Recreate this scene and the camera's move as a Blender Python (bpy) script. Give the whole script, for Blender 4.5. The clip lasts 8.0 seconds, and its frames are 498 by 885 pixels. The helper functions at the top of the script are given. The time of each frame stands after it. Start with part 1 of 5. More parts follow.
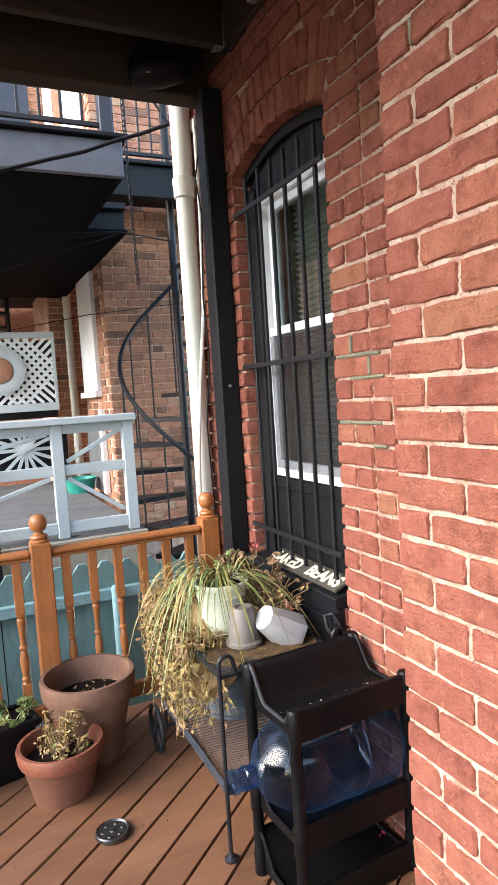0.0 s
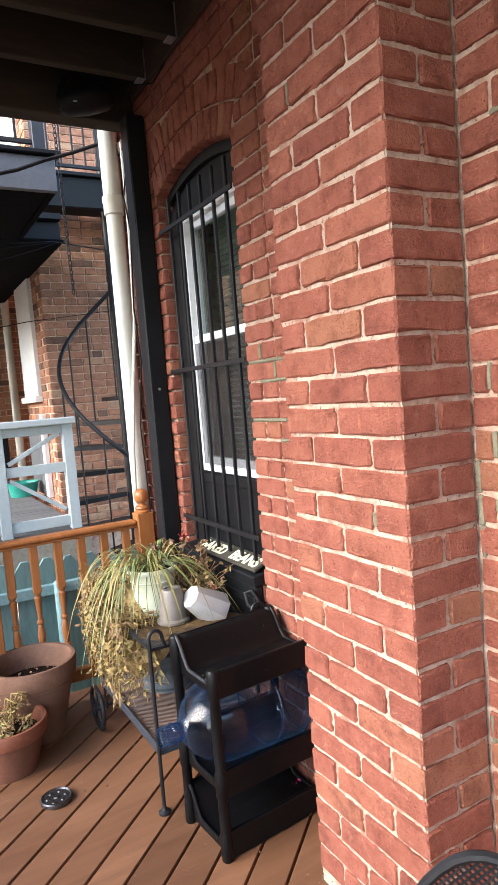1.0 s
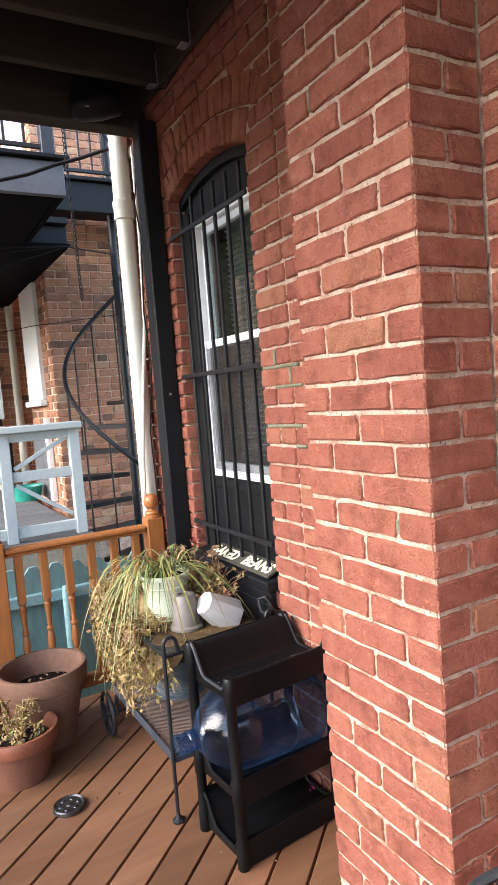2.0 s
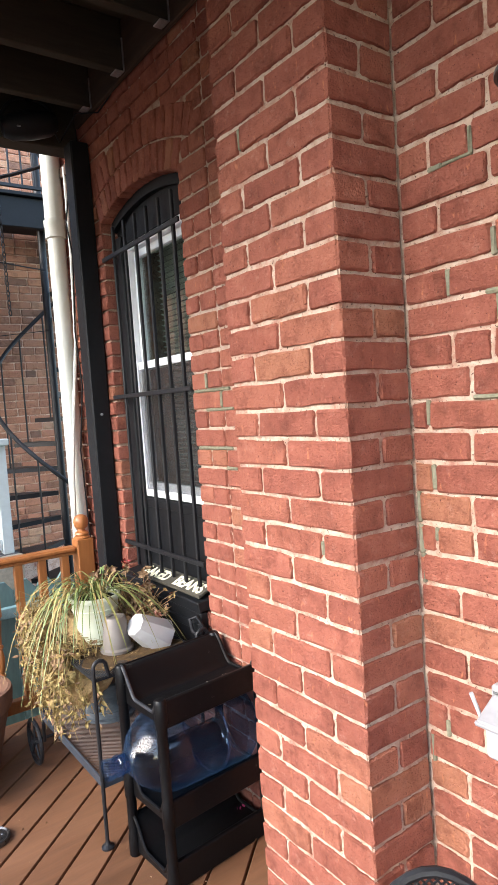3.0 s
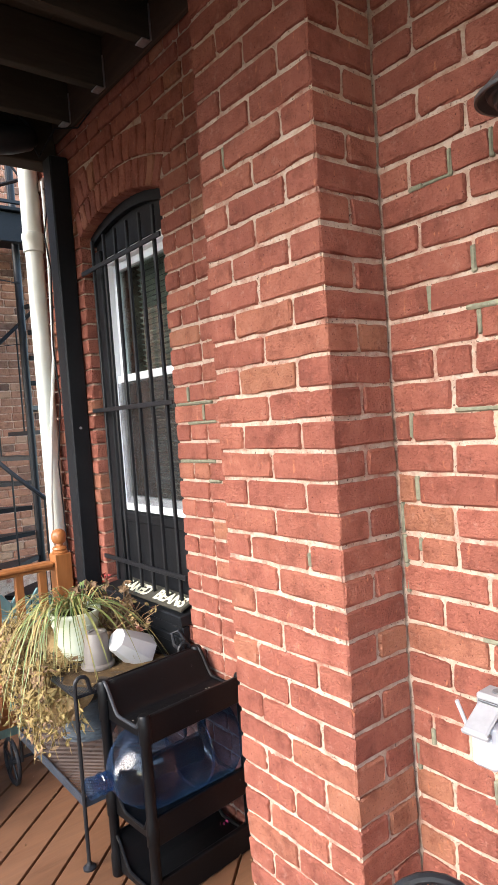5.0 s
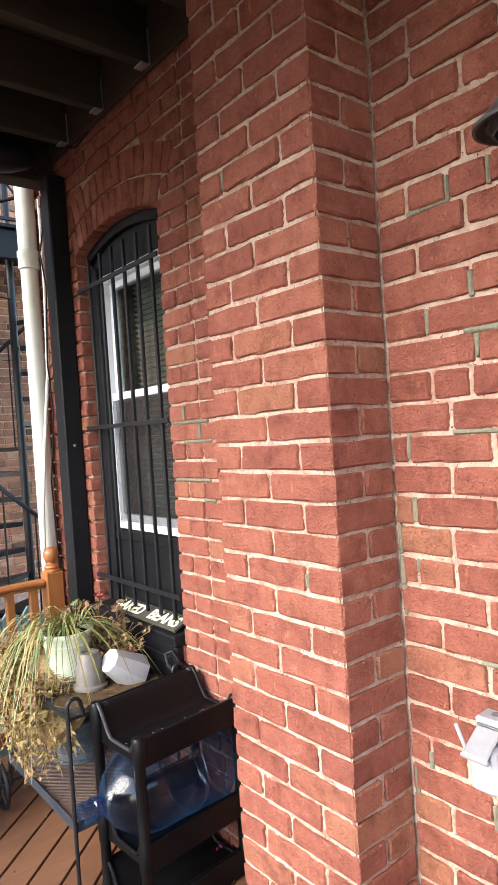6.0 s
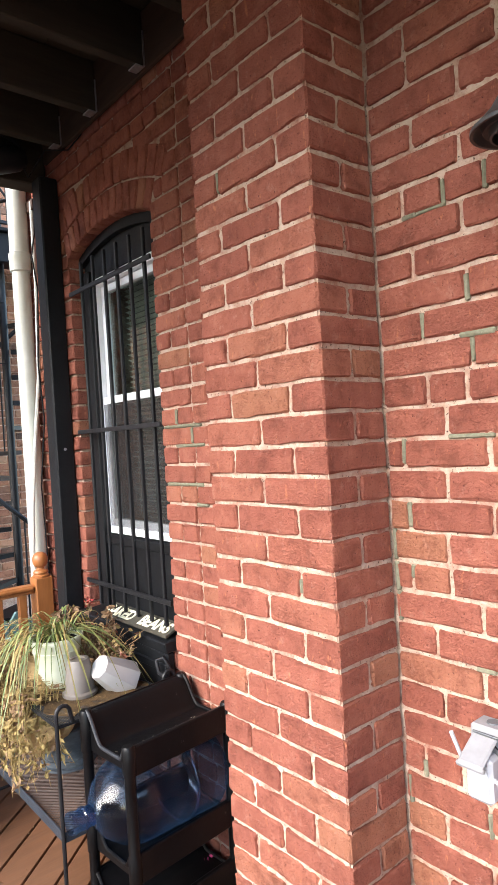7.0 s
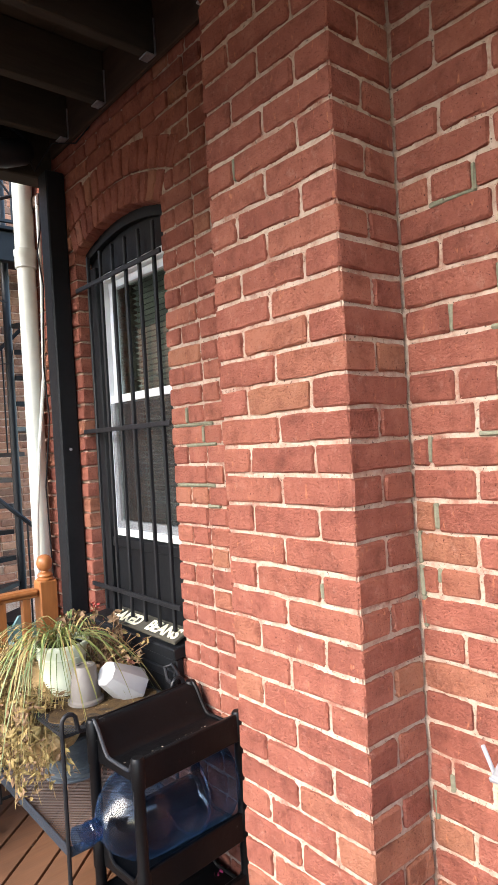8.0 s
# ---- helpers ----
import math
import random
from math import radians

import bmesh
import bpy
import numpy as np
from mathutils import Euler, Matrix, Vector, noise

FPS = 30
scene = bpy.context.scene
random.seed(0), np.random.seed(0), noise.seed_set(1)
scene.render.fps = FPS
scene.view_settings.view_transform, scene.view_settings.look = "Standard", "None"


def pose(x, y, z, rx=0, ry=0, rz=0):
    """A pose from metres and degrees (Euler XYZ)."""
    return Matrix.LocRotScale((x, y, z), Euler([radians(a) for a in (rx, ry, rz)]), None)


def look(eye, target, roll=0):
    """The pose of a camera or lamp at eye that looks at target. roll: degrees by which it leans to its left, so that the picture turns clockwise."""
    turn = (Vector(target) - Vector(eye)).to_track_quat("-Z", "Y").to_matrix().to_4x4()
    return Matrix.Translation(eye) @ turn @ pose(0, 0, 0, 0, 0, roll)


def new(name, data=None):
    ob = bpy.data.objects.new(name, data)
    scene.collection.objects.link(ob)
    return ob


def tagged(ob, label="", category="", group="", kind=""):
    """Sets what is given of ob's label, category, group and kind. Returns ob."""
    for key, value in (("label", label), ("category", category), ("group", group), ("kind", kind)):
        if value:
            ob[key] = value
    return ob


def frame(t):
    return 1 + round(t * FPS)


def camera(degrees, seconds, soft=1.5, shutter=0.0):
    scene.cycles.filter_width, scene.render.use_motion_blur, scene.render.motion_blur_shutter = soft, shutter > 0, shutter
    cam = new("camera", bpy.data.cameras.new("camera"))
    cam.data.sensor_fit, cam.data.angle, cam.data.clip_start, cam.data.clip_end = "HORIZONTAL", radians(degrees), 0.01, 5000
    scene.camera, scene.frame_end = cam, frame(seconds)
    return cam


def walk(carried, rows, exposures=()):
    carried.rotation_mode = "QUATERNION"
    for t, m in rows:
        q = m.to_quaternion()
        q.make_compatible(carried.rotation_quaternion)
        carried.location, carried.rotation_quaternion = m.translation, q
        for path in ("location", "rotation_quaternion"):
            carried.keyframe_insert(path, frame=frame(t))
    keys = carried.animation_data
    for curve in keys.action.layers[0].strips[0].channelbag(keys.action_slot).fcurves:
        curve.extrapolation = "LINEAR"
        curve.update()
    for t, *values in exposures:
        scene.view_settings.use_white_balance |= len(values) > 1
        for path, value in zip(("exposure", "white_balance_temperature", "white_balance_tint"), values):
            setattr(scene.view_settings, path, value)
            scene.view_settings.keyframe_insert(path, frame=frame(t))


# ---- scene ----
cam = camera(42.9, 8.0, soft=0.75)
PATH = [
    (0, (-0.047, 0.013, 1.324), (0.784, 1.826, 1.17), -3.6),
    (0.3, (-0.032, -0.117, 1.336), (0.872, 1.657, 1.144), -3.7),
    (0.5, (-0.034, -0.183, 1.3), (0.917, 1.565, 1.097), -4.1),
    (1, (-0.072, -0.236, 1.319), (0.903, 1.503, 1.159), -4.6),
    (2.3, (-0.112, -0.202, 1.334), (0.87, 1.534, 1.188), -4.4),
    (2.5, (-0.113, -0.209, 1.339), (0.91, 1.503, 1.195), -4.4),
    (3, (-0.128, -0.245, 1.355), (1.032, 1.379, 1.238), -4.0),
    (3.5, (-0.138, -0.253, 1.357), (1.084, 1.327, 1.255), -4.0),
    (4, (-0.152, -0.248, 1.357), (1.077, 1.327, 1.257), -4.0),
    (4.5, (-0.155, -0.243, 1.352), (1.073, 1.333, 1.255), -4.1),
    (6, (-0.175, -0.226, 1.369), (1.086, 1.326, 1.335), -3.8),
    (6.5, (-0.174, -0.223, 1.367), (1.104, 1.316, 1.345), -3.7),
    (7, (-0.173, -0.21, 1.364), (1.112, 1.322, 1.347), -3.5),
    (7.5, (-0.174, -0.182, 1.36), (1.117, 1.345, 1.35), -3.3),
    (8, (-0.158, -0.135, 1.351), (1.124, 1.4, 1.347), -3.3),
]
walk(cam, [(t, look(eye, target, roll)) for t, eye, target, roll in PATH])

# ---- world and light ----
world = bpy.data.worlds.new("sky")
scene.world = world
world.use_nodes = True
wn = world.node_tree
sky = wn.nodes.new("ShaderNodeTexSky")
sky.sky_type = "NISHITA"
sky.sun_disc = False
sky.sun_elevation = radians(30)
sky.sun_rotation = radians(267)
sky.dust_density = 1.2
sky.air_density = 1.0
wn.links.new(sky.outputs[0], wn.nodes["Background"].inputs[0])
wn.nodes["Background"].inputs[1].default_value = 0.15
sun_data = bpy.data.lights.new("sun", "SUN")
sun_data.energy, sun_data.angle, sun_data.color = 0.75, radians(40), (1.0, 0.95, 0.91)
sun = new("sun", sun_data)
sun.matrix_world = look((-5.4, -0.3, 3.15), (0, 0, 0))
scene.view_settings.exposure = 2.98


# ---- materials ----
def nodes_of(name):
    m = bpy.data.materials.new(name)
    m.use_nodes = True
    nt = m.node_tree
    return m, nt, nt.nodes["Principled BSDF"]


def add_noise(nt, vec, scale, detail=4, rough=0.6):
    n = nt.nodes.new("ShaderNodeTexNoise")
    n.inputs["Scale"].default_value = scale
    n.inputs["Detail"].default_value = detail
    n.inputs["Roughness"].default_value = rough
    nt.links.new(vec, n.inputs["Vector"])
    return n.outputs["Fac"]


def ramp(nt, fac, stops):
    r = nt.nodes.new("ShaderNodeValToRGB")
    els = r.color_ramp.elements
    while len(els) < len(stops):
        els.new(0.5)
    for e, (p, c) in zip(els, stops):
        e.position = p
        e.color = (*c, 1) if len(c) == 3 else c
    nt.links.new(fac, r.inputs[0])
    return r.outputs[0]


def mix(nt, fac, a, b, mode="MIX"):
    n = nt.nodes.new("ShaderNodeMix")
    n.data_type, n.blend_type = "RGBA", mode
    for sock, v in ((n.inputs[0], fac), (n.inputs[6], a), (n.inputs[7], b)):
        if isinstance(v, (int, float)):
            sock.default_value = v
        elif isinstance(v, tuple):
            sock.default_value = (*v, 1)
        else:
            nt.links.new(v, sock)
    return n.outputs[2]


def place(nt, rot=0.0, stretch=(1, 1, 1), shift=0.0):
    g = nt.nodes.new("ShaderNodeNewGeometry")
    mp = nt.nodes.new("ShaderNodeMapping")
    mp.vector_type = "POINT"
    mp.inputs["Rotation"].default_value = (0, 0, rot)
    mp.inputs["Scale"].default_value = stretch
    nt.links.new(g.outputs["Position"], mp.inputs["Vector"])
    out = mp.outputs[0]
    if shift:
        o = nt.nodes.new("ShaderNodeObjectInfo")
        v = nt.nodes.new("ShaderNodeVectorMath")
        v.operation = "MULTIPLY_ADD"
        nt.links.new(o.outputs["Random"], v.inputs[0])
        v.inputs[1].default_value = (shift, shift * 1.7, shift * 0.6)
        nt.links.new(out, v.inputs[2])
        out = v.outputs[0]
    return out


def bump(nt, bsdf, height, strength, dist=0.004):
    b = nt.nodes.new("ShaderNodeBump")
    b.inputs["Strength"].default_value = strength
    b.inputs["Distance"].default_value = dist
    nt.links.new(height, b.inputs["Height"])
    nt.links.new(b.outputs[0], bsdf.inputs["Normal"])


def surface(name, col, col2, rough=0.6, metal=0.0, large=3.0, fine=60.0, strength=0.2, rot=0.0, stretch=(1, 1, 1),
            spots=None, spot_at=0.66, vary=0.0, spec=0.5, grain=0.75):
    """A two-tone surface with a large drift, a fine grain, optional stains and a relief."""
    m, nt, b = nodes_of(name)
    vec = place(nt, rot, stretch, 3.0 if vary else 0.0)
    big, small = add_noise(nt, vec, large, 3), add_noise(nt, vec, fine, 5)
    c = mix(nt, ramp(nt, big, [(0.3, (0, 0, 0)), (0.7, (1, 1, 1))]), tuple(col), tuple(col2))
    c = mix(nt, ramp(nt, small, [(0.35, (grain, grain, grain)), (0.65, (1, 1, 1))]), (0, 0, 0), c, "MIX")
    if spots:
        s = ramp(nt, add_noise(nt, vec, fine * 0.35, 6, 0.7), [(spot_at, (0, 0, 0)), (spot_at + 0.06, (1, 1, 1))])
        c = mix(nt, s, c, tuple(spots))
    if vary:
        o = nt.nodes.new("ShaderNodeObjectInfo")
        h = nt.nodes.new("ShaderNodeHueSaturation")
        mr = nt.nodes.new("ShaderNodeMapRange")
        mr.inputs["To Min"].default_value, mr.inputs["To Max"].default_value = 1 - vary, 1 + vary
        nt.links.new(o.outputs["Random"], mr.inputs["Value"])
        nt.links.new(mr.outputs[0], h.inputs["Value"])
        nt.links.new(c, h.inputs["Color"])
        c = h.outputs[0]
    nt.links.new(c, b.inputs["Base Color"])
    r = nt.nodes.new("ShaderNodeMapRange")
    r.inputs["To Min"].default_value, r.inputs["To Max"].default_value = max(rough - 0.12, 0.03), min(rough + 0.12, 1)
    nt.links.new(small, r.inputs["Value"])
    nt.links.new(r.outputs[0], b.inputs["Roughness"])
    b.inputs["Metallic"].default_value = metal
    b.inputs["Specular IOR Level"].default_value = spec
    if strength:
        bump(nt, b, small, strength)
    return m


def brick_material(name, tones):
    """Fired clay: a tone for each brick, clouding, lime smears, orange sand streaks and pits."""
    m, nt, b = nodes_of(name)
    vec = place(nt, 0, (1, 1, 1), 5.0)
    o = nt.nodes.new("ShaderNodeObjectInfo")
    isl = nt.nodes.new("ShaderNodeNewGeometry")
    add = nt.nodes.new("ShaderNodeMath")
    add.operation = "ADD"
    nt.links.new(o.outputs["Random"], add.inputs[0])
    nt.links.new(isl.outputs["Random Per Island"], add.inputs[1])
    fr = nt.nodes.new("ShaderNodeMath")
    fr.operation = "FRACT"
    nt.links.new(add.outputs[0], fr.inputs[0])
    c = ramp(nt, fr.outputs[0], list(zip((0.0, 0.3, 0.58, 0.86, 0.97), tones)))
    cloud = add_noise(nt, vec, 13, 6, 0.7)
    c = mix(nt, ramp(nt, cloud, [(0.28, (0.35, 0.35, 0.35)), (0.50, (1, 1, 1))]), (0.09, 0.022, 0.015), c)
    c = mix(nt, ramp(nt, cloud, [(0.54, (0, 0, 0)), (0.74, (0.45, 0.45, 0.45))]), c, (0.48, 0.19, 0.125))
    smear = ramp(nt, add_noise(nt, vec, 34, 6, 0.75), [(0.57, (0, 0, 0)), (0.72, (0.32, 0.32, 0.32))])
    c = mix(nt, smear, c, (0.50, 0.28, 0.21))
    streak = ramp(nt, add_noise(nt, place(nt, 0, (1, 1, 0.4), 4.0), 75, 4, 0.6), [(0.64, (0, 0, 0)), (0.72, (0.55, 0.55, 0.55))])
    c = mix(nt, streak, c, (0.55, 0.20, 0.10))
    fine = add_noise(nt, vec, 170, 4, 0.7)
    pits = ramp(nt, fine, [(0.31, (1, 1, 1)), (0.385, (0, 0, 0))])
    c = mix(nt, pits, c, (0.11, 0.03, 0.024))
    nt.links.new(c, b.inputs["Base Color"])
    b.inputs["Roughness"].default_value = 0.88
    b.inputs["Specular IOR Level"].default_value = 0.2
    h = nt.nodes.new("ShaderNodeMath")
    h.operation = "MULTIPLY_ADD"
    h.inputs[1].default_value = 2.2
    nt.links.new(cloud, h.inputs[0])
    nt.links.new(fine, h.inputs[2])
    bump(nt, b, h.outputs[0], 1.0, 0.008)
    return m


def mortar_material(name, k):
    m, nt, b = nodes_of(name)
    vec = place(nt)
    c = ramp(nt, add_noise(nt, vec, 16, 6, 0.7), [(0.26, (0.56 * k, 0.38 * k, 0.29 * k)), (0.43, (0.71 * k, 0.54 * k, 0.42 * k)), (0.55, (0.58 * k, 0.38 * k, 0.285 * k)), (0.68, (0.43 * k, 0.19 * k, 0.135 * k))])
    grit = ramp(nt, add_noise(nt, vec, 130, 3, 0.7), [(0.33, (1, 1, 1)), (0.40, (0, 0, 0))])
    c = mix(nt, grit, c, (0.15 * k, 0.09 * k, 0.07 * k))
    nt.links.new(c, b.inputs["Base Color"])
    b.inputs["Roughness"].default_value = 0.95
    b.inputs["Specular IOR Level"].default_value = 0.15
    bump(nt, b, add_noise(nt, vec, 90, 5), 0.8, 0.006)
    return m


DECK_TURN = radians(41.4)
BRICK = brick_material("red brick", ((0.250, 0.081, 0.055), (0.320, 0.110, 0.075), (0.287, 0.096, 0.065), (0.334, 0.120, 0.078), (0.332, 0.138, 0.082)))
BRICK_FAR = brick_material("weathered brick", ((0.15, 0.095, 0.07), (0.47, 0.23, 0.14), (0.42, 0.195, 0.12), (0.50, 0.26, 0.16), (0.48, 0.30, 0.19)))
MORTAR = mortar_material("lime mortar", 0.66)
MORTAR_DULL = mortar_material("dull pink mortar", 0.62)
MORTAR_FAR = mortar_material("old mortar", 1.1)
REPOINT = surface("grey-green repointing mortar", (0.185, 0.18, 0.125), (0.25, 0.24, 0.17), 0.95, large=20, fine=90, strength=0.5, spots=(0.42, 0.36, 0.27), spot_at=0.66, spec=0.15)
DECK = surface("deck paint", (0.128, 0.056, 0.026), (0.188, 0.090, 0.046), 0.55, large=3.0, fine=34, strength=0.5, rot=-DECK_TURN, stretch=(0.12, 1, 1),
               spots=(0.215, 0.125, 0.078), spot_at=0.665, vary=0.16, spec=0.35)
STAIN = surface("orange stained wood", (0.304, 0.104, 0.028), (0.368, 0.136, 0.040), 0.42, large=6, fine=50, strength=0.15, stretch=(1, 1, 0.15))
JOIST = surface("dark aged timber", (0.036, 0.031, 0.023), (0.062, 0.054, 0.040), 0.85, large=3, fine=40, strength=0.4, stretch=(0.15, 1, 1), spec=0.15)
LEDGER = surface("brown aged timber", (0.05, 0.032, 0.022), (0.075, 0.047, 0.032), 0.85, large=3, fine=40, strength=0.4, stretch=(1, 0.15, 1), spec=0.15)
BLACK = surface("black paint", (0.0070, 0.0076, 0.0088), (0.0115, 0.0125, 0.0142), 0.5, large=4, fine=70, strength=0.12, spec=0.18)
# deeper copy of the black paint; the shade under the balcony is in its colour
SHADE_BLACK = surface("black boards with shade in the colour", (0.0022, 0.0022, 0.0024), (0.004, 0.004, 0.0042), 0.8, large=4, fine=50, strength=0.2, stretch=(0.2, 1, 1), spec=0.06)
IRON = surface("black iron", (0.009, 0.0095, 0.011), (0.015, 0.015, 0.017), 0.45, large=9, fine=90, strength=0.25, spots=(0.04, 0.026, 0.018), spot_at=0.74, spec=0.3)
PLASTIC = surface("black plastic", (0.0025, 0.0026, 0.003), (0.0045, 0.0046, 0.0052), 0.40, large=5, fine=55, strength=0.2, spots=(0.07, 0.067, 0.062), spot_at=0.645, spec=0.2)
SCUFFED = surface("scuffed black plastic", (0.016, 0.018, 0.021), (0.032, 0.035, 0.04), 0.45, large=30, fine=80, strength=0.1)
TUBGREY = surface("scratched grey tub plastic", (0.07, 0.085, 0.10), (0.12, 0.14, 0.16), 0.55, large=7, fine=60, strength=0.2, stretch=(1, 1, 3), spots=(0.20, 0.22, 0.23), spot_at=0.66, spec=0.35)
SLATE = surface("grey metal paint", (0.105, 0.111, 0.120), (0.145, 0.151, 0.161), 0.5, large=5, fine=60, strength=0.2, grain=0.88, spec=0.35)
SLATE_DARK = surface("dark slate metal", (0.026, 0.032, 0.042), (0.042, 0.050, 0.064), 0.45, large=5, fine=60, strength=0.2, spots=(0.09, 0.10, 0.115), spot_at=0.70, spec=0.35)
MESHIRON = surface("rusty mesh", (0.07, 0.05, 0.042), (0.12, 0.085, 0.07), 0.7, large=8, fine=90, strength=0.3)
VINYL = surface("white vinyl", (0.82, 0.83, 0.85), (0.86, 0.87, 0.88), 0.35, large=4, fine=30, strength=0.03, grain=0.96)
PIPE = surface("white pvc pipe", (0.48, 0.50, 0.44), (0.60, 0.61, 0.56), 0.45, large=3, fine=25, strength=0.05, grain=0.93, spots=(0.55, 0.50, 0.43), spot_at=0.74)
GREYPAINT = surface("pale grey paint", (0.47, 0.515, 0.51), (0.54, 0.58, 0.57), 0.6, large=3, fine=40, strength=0.1, grain=0.92, spots=(0.36, 0.38, 0.37), spot_at=0.76)
PALEBOARD = surface("faded cream board", (0.32, 0.27, 0.20), (0.42, 0.37, 0.29), 0.8, large=4, fine=40, strength=0.3, spots=(0.12, 0.09, 0.06), spot_at=0.66)
GREYDECK = surface("weathered grey boards", (0.092, 0.095, 0.097), (0.135, 0.135, 0.134), 0.8, large=3, fine=35, strength=0.3, vary=0.1)
TEAL = surface("teal paint", (0.111, 0.212, 0.212), (0.153, 0.264, 0.264), 0.6, large=3, fine=45, strength=0.2, stretch=(1, 1, 0.2), vary=0.12)
TEALRAIL = surface("light teal paint", (0.187, 0.340, 0.365), (0.238, 0.391, 0.416), 0.55, large=3, fine=45, strength=0.2)
TERRA = surface("aged terracotta", (0.138, 0.066, 0.038), (0.190, 0.095, 0.058), 0.75, large=9, fine=70, strength=0.2, spots=(0.20, 0.125, 0.095), spot_at=0.70)
TERRA_RED = surface("red terracotta plastic", (0.184, 0.058, 0.031), (0.218, 0.075, 0.041), 0.5, large=8, fine=60, strength=0.1, spots=(0.14, 0.06, 0.04), spot_at=0.7)
TERRA_DULL = surface("grimy terracotta", (0.122, 0.045, 0.023), (0.162, 0.061, 0.033), 0.75, large=9, fine=60, strength=0.2)
SOIL = surface("potting soil", (0.006, 0.004, 0.003), (0.017, 0.011, 0.008), 0.95, large=30, fine=120, strength=1.0, spots=(0.09, 0.06, 0.04), spot_at=0.68, spec=0.1)
COIR = surface("coir liner", (0.40, 0.26, 0.11), (0.52, 0.35, 0.16), 0.9, large=14, fine=110, strength=0.9, spots=(0.2, 0.12, 0.05), spot_at=0.62)
STRAWMAT = surface("brown soil and straw", (0.055, 0.034, 0.018), (0.13, 0.082, 0.036), 0.9, large=22, fine=120, strength=0.9, spots=(0.26, 0.18, 0.08), spot_at=0.60, spec=0.15)
DRY = surface("dried leaf", (0.247, 0.160, 0.051), (0.380, 0.288, 0.106), 0.75, large=40, fine=120, strength=0.2)
BROWNLEAF = surface("withered leaf", (0.16, 0.085, 0.04), (0.30, 0.19, 0.10), 0.8, large=40, fine=120, strength=0.2)
BLADE = surface("yellow green blade", (0.17, 0.21, 0.05), (0.36, 0.33, 0.12), 0.5, large=9, fine=90, strength=0.1)
GREEN = surface("green leaf", (0.09, 0.15, 0.035), (0.20, 0.25, 0.08), 0.5, large=25, fine=90, strength=0.1)
RED = surface("red petal", (0.36, 0.03, 0.03), (0.45, 0.07, 0.05), 0.6, large=40, fine=90, strength=0.1)
CREAM = surface("cream enamel", (0.60, 0.63, 0.47), (0.68, 0.70, 0.55), 0.35, large=8, fine=40, strength=0.04, grain=0.95, spots=(0.30, 0.35, 0.22), spot_at=0.75)
TAUPE = surface("taupe plastic", (0.125, 0.110, 0.096), (0.165, 0.145, 0.127), 0.5, large=8, fine=40, strength=0.05, grain=0.92)
WHITEPOT = surface("white plastic", (0.42, 0.41, 0.395), (0.49, 0.48, 0.465), 0.4, large=8, fine=40, strength=0.04, grain=0.95)
DEVICE = surface("white device plastic", (0.36, 0.37, 0.40), (0.41, 0.42, 0.45), 0.4, large=8, fine=40, strength=0.03, grain=0.95)
BOXGREY = surface("pale grey box plastic", (0.24, 0.24, 0.25), (0.29, 0.29, 0.30), 0.5, large=8, fine=60, strength=0.1, grain=0.9)
STEEL = surface("brushed steel", (0.10, 0.10, 0.10), (0.18, 0.18, 0.175), 0.3, metal=0.9, large=20, fine=80, strength=0.1, spots=(0.1, 0.09, 0.08), spot_at=0.66)
BRONZE = surface("dark grey lamp metal", (0.045, 0.042, 0.042), (0.065, 0.06, 0.06), 0.45, large=8, fine=60, strength=0.1)
LETTER = surface("cream lettering paint", (0.70, 0.66, 0.46), (0.78, 0.74, 0.54), 0.6, large=10, fine=60, strength=0.1)
SIGNWOOD = surface("worn brown board", (0.035, 0.032, 0.022), (0.07, 0.062, 0.042), 0.7, large=10, fine=60, strength=0.3, stretch=(1, 0.2, 1), spots=(0.3, 0.28, 0.22), spot_at=0.7)
TRAYWOOD = surface("brown tray board", (0.066, 0.033, 0.019), (0.094, 0.050, 0.028), 0.7, large=8, fine=50, strength=0.3, stretch=(1, 0.2, 1), spots=(0.25, 0.18, 0.1), spot_at=0.68)
PLASTER = surface("room plaster", (0.25, 0.24, 0.22), (0.3, 0.29, 0.27), 0.9, large=2, fine=30, strength=0.1)
BLIND = surface("cream blind slat", (0.50, 0.50, 0.42), (0.58, 0.58, 0.50), 0.5, large=6, fine=40, strength=0.03, grain=0.95)
EARTH = surface("yard earth", (0.06, 0.05, 0.04), (0.12, 0.10, 0.08), 0.95, large=0.8, fine=12, strength=0.8, spots=(0.05, 0.07, 0.025), spot_at=0.58)
WHITEWOOD = surface("white painted wood", (0.76, 0.77, 0.76), (0.84, 0.84, 0.82), 0.5, large=3, fine=30, strength=0.08, grain=0.93)
PLAQUE = surface("terracotta plaque", (0.50, 0.22, 0.12), (0.60, 0.30, 0.18), 0.8, large=20, fine=60, strength=0.5)
BUCKETGREEN = surface("green plastic tub", (0.02, 0.25, 0.19), (0.03, 0.30, 0.23), 0.4, large=6, fine=40, strength=0.05)
CABLE = surface("black cable", (0.012, 0.012, 0.013), (0.02, 0.02, 0.021), 0.8, large=20, fine=80, strength=0.05, spec=0.12)
ZINC = surface("zinc hanger", (0.45, 0.46, 0.47), (0.55, 0.55, 0.56), 0.4, metal=0.7, large=20, fine=90, strength=0.2)


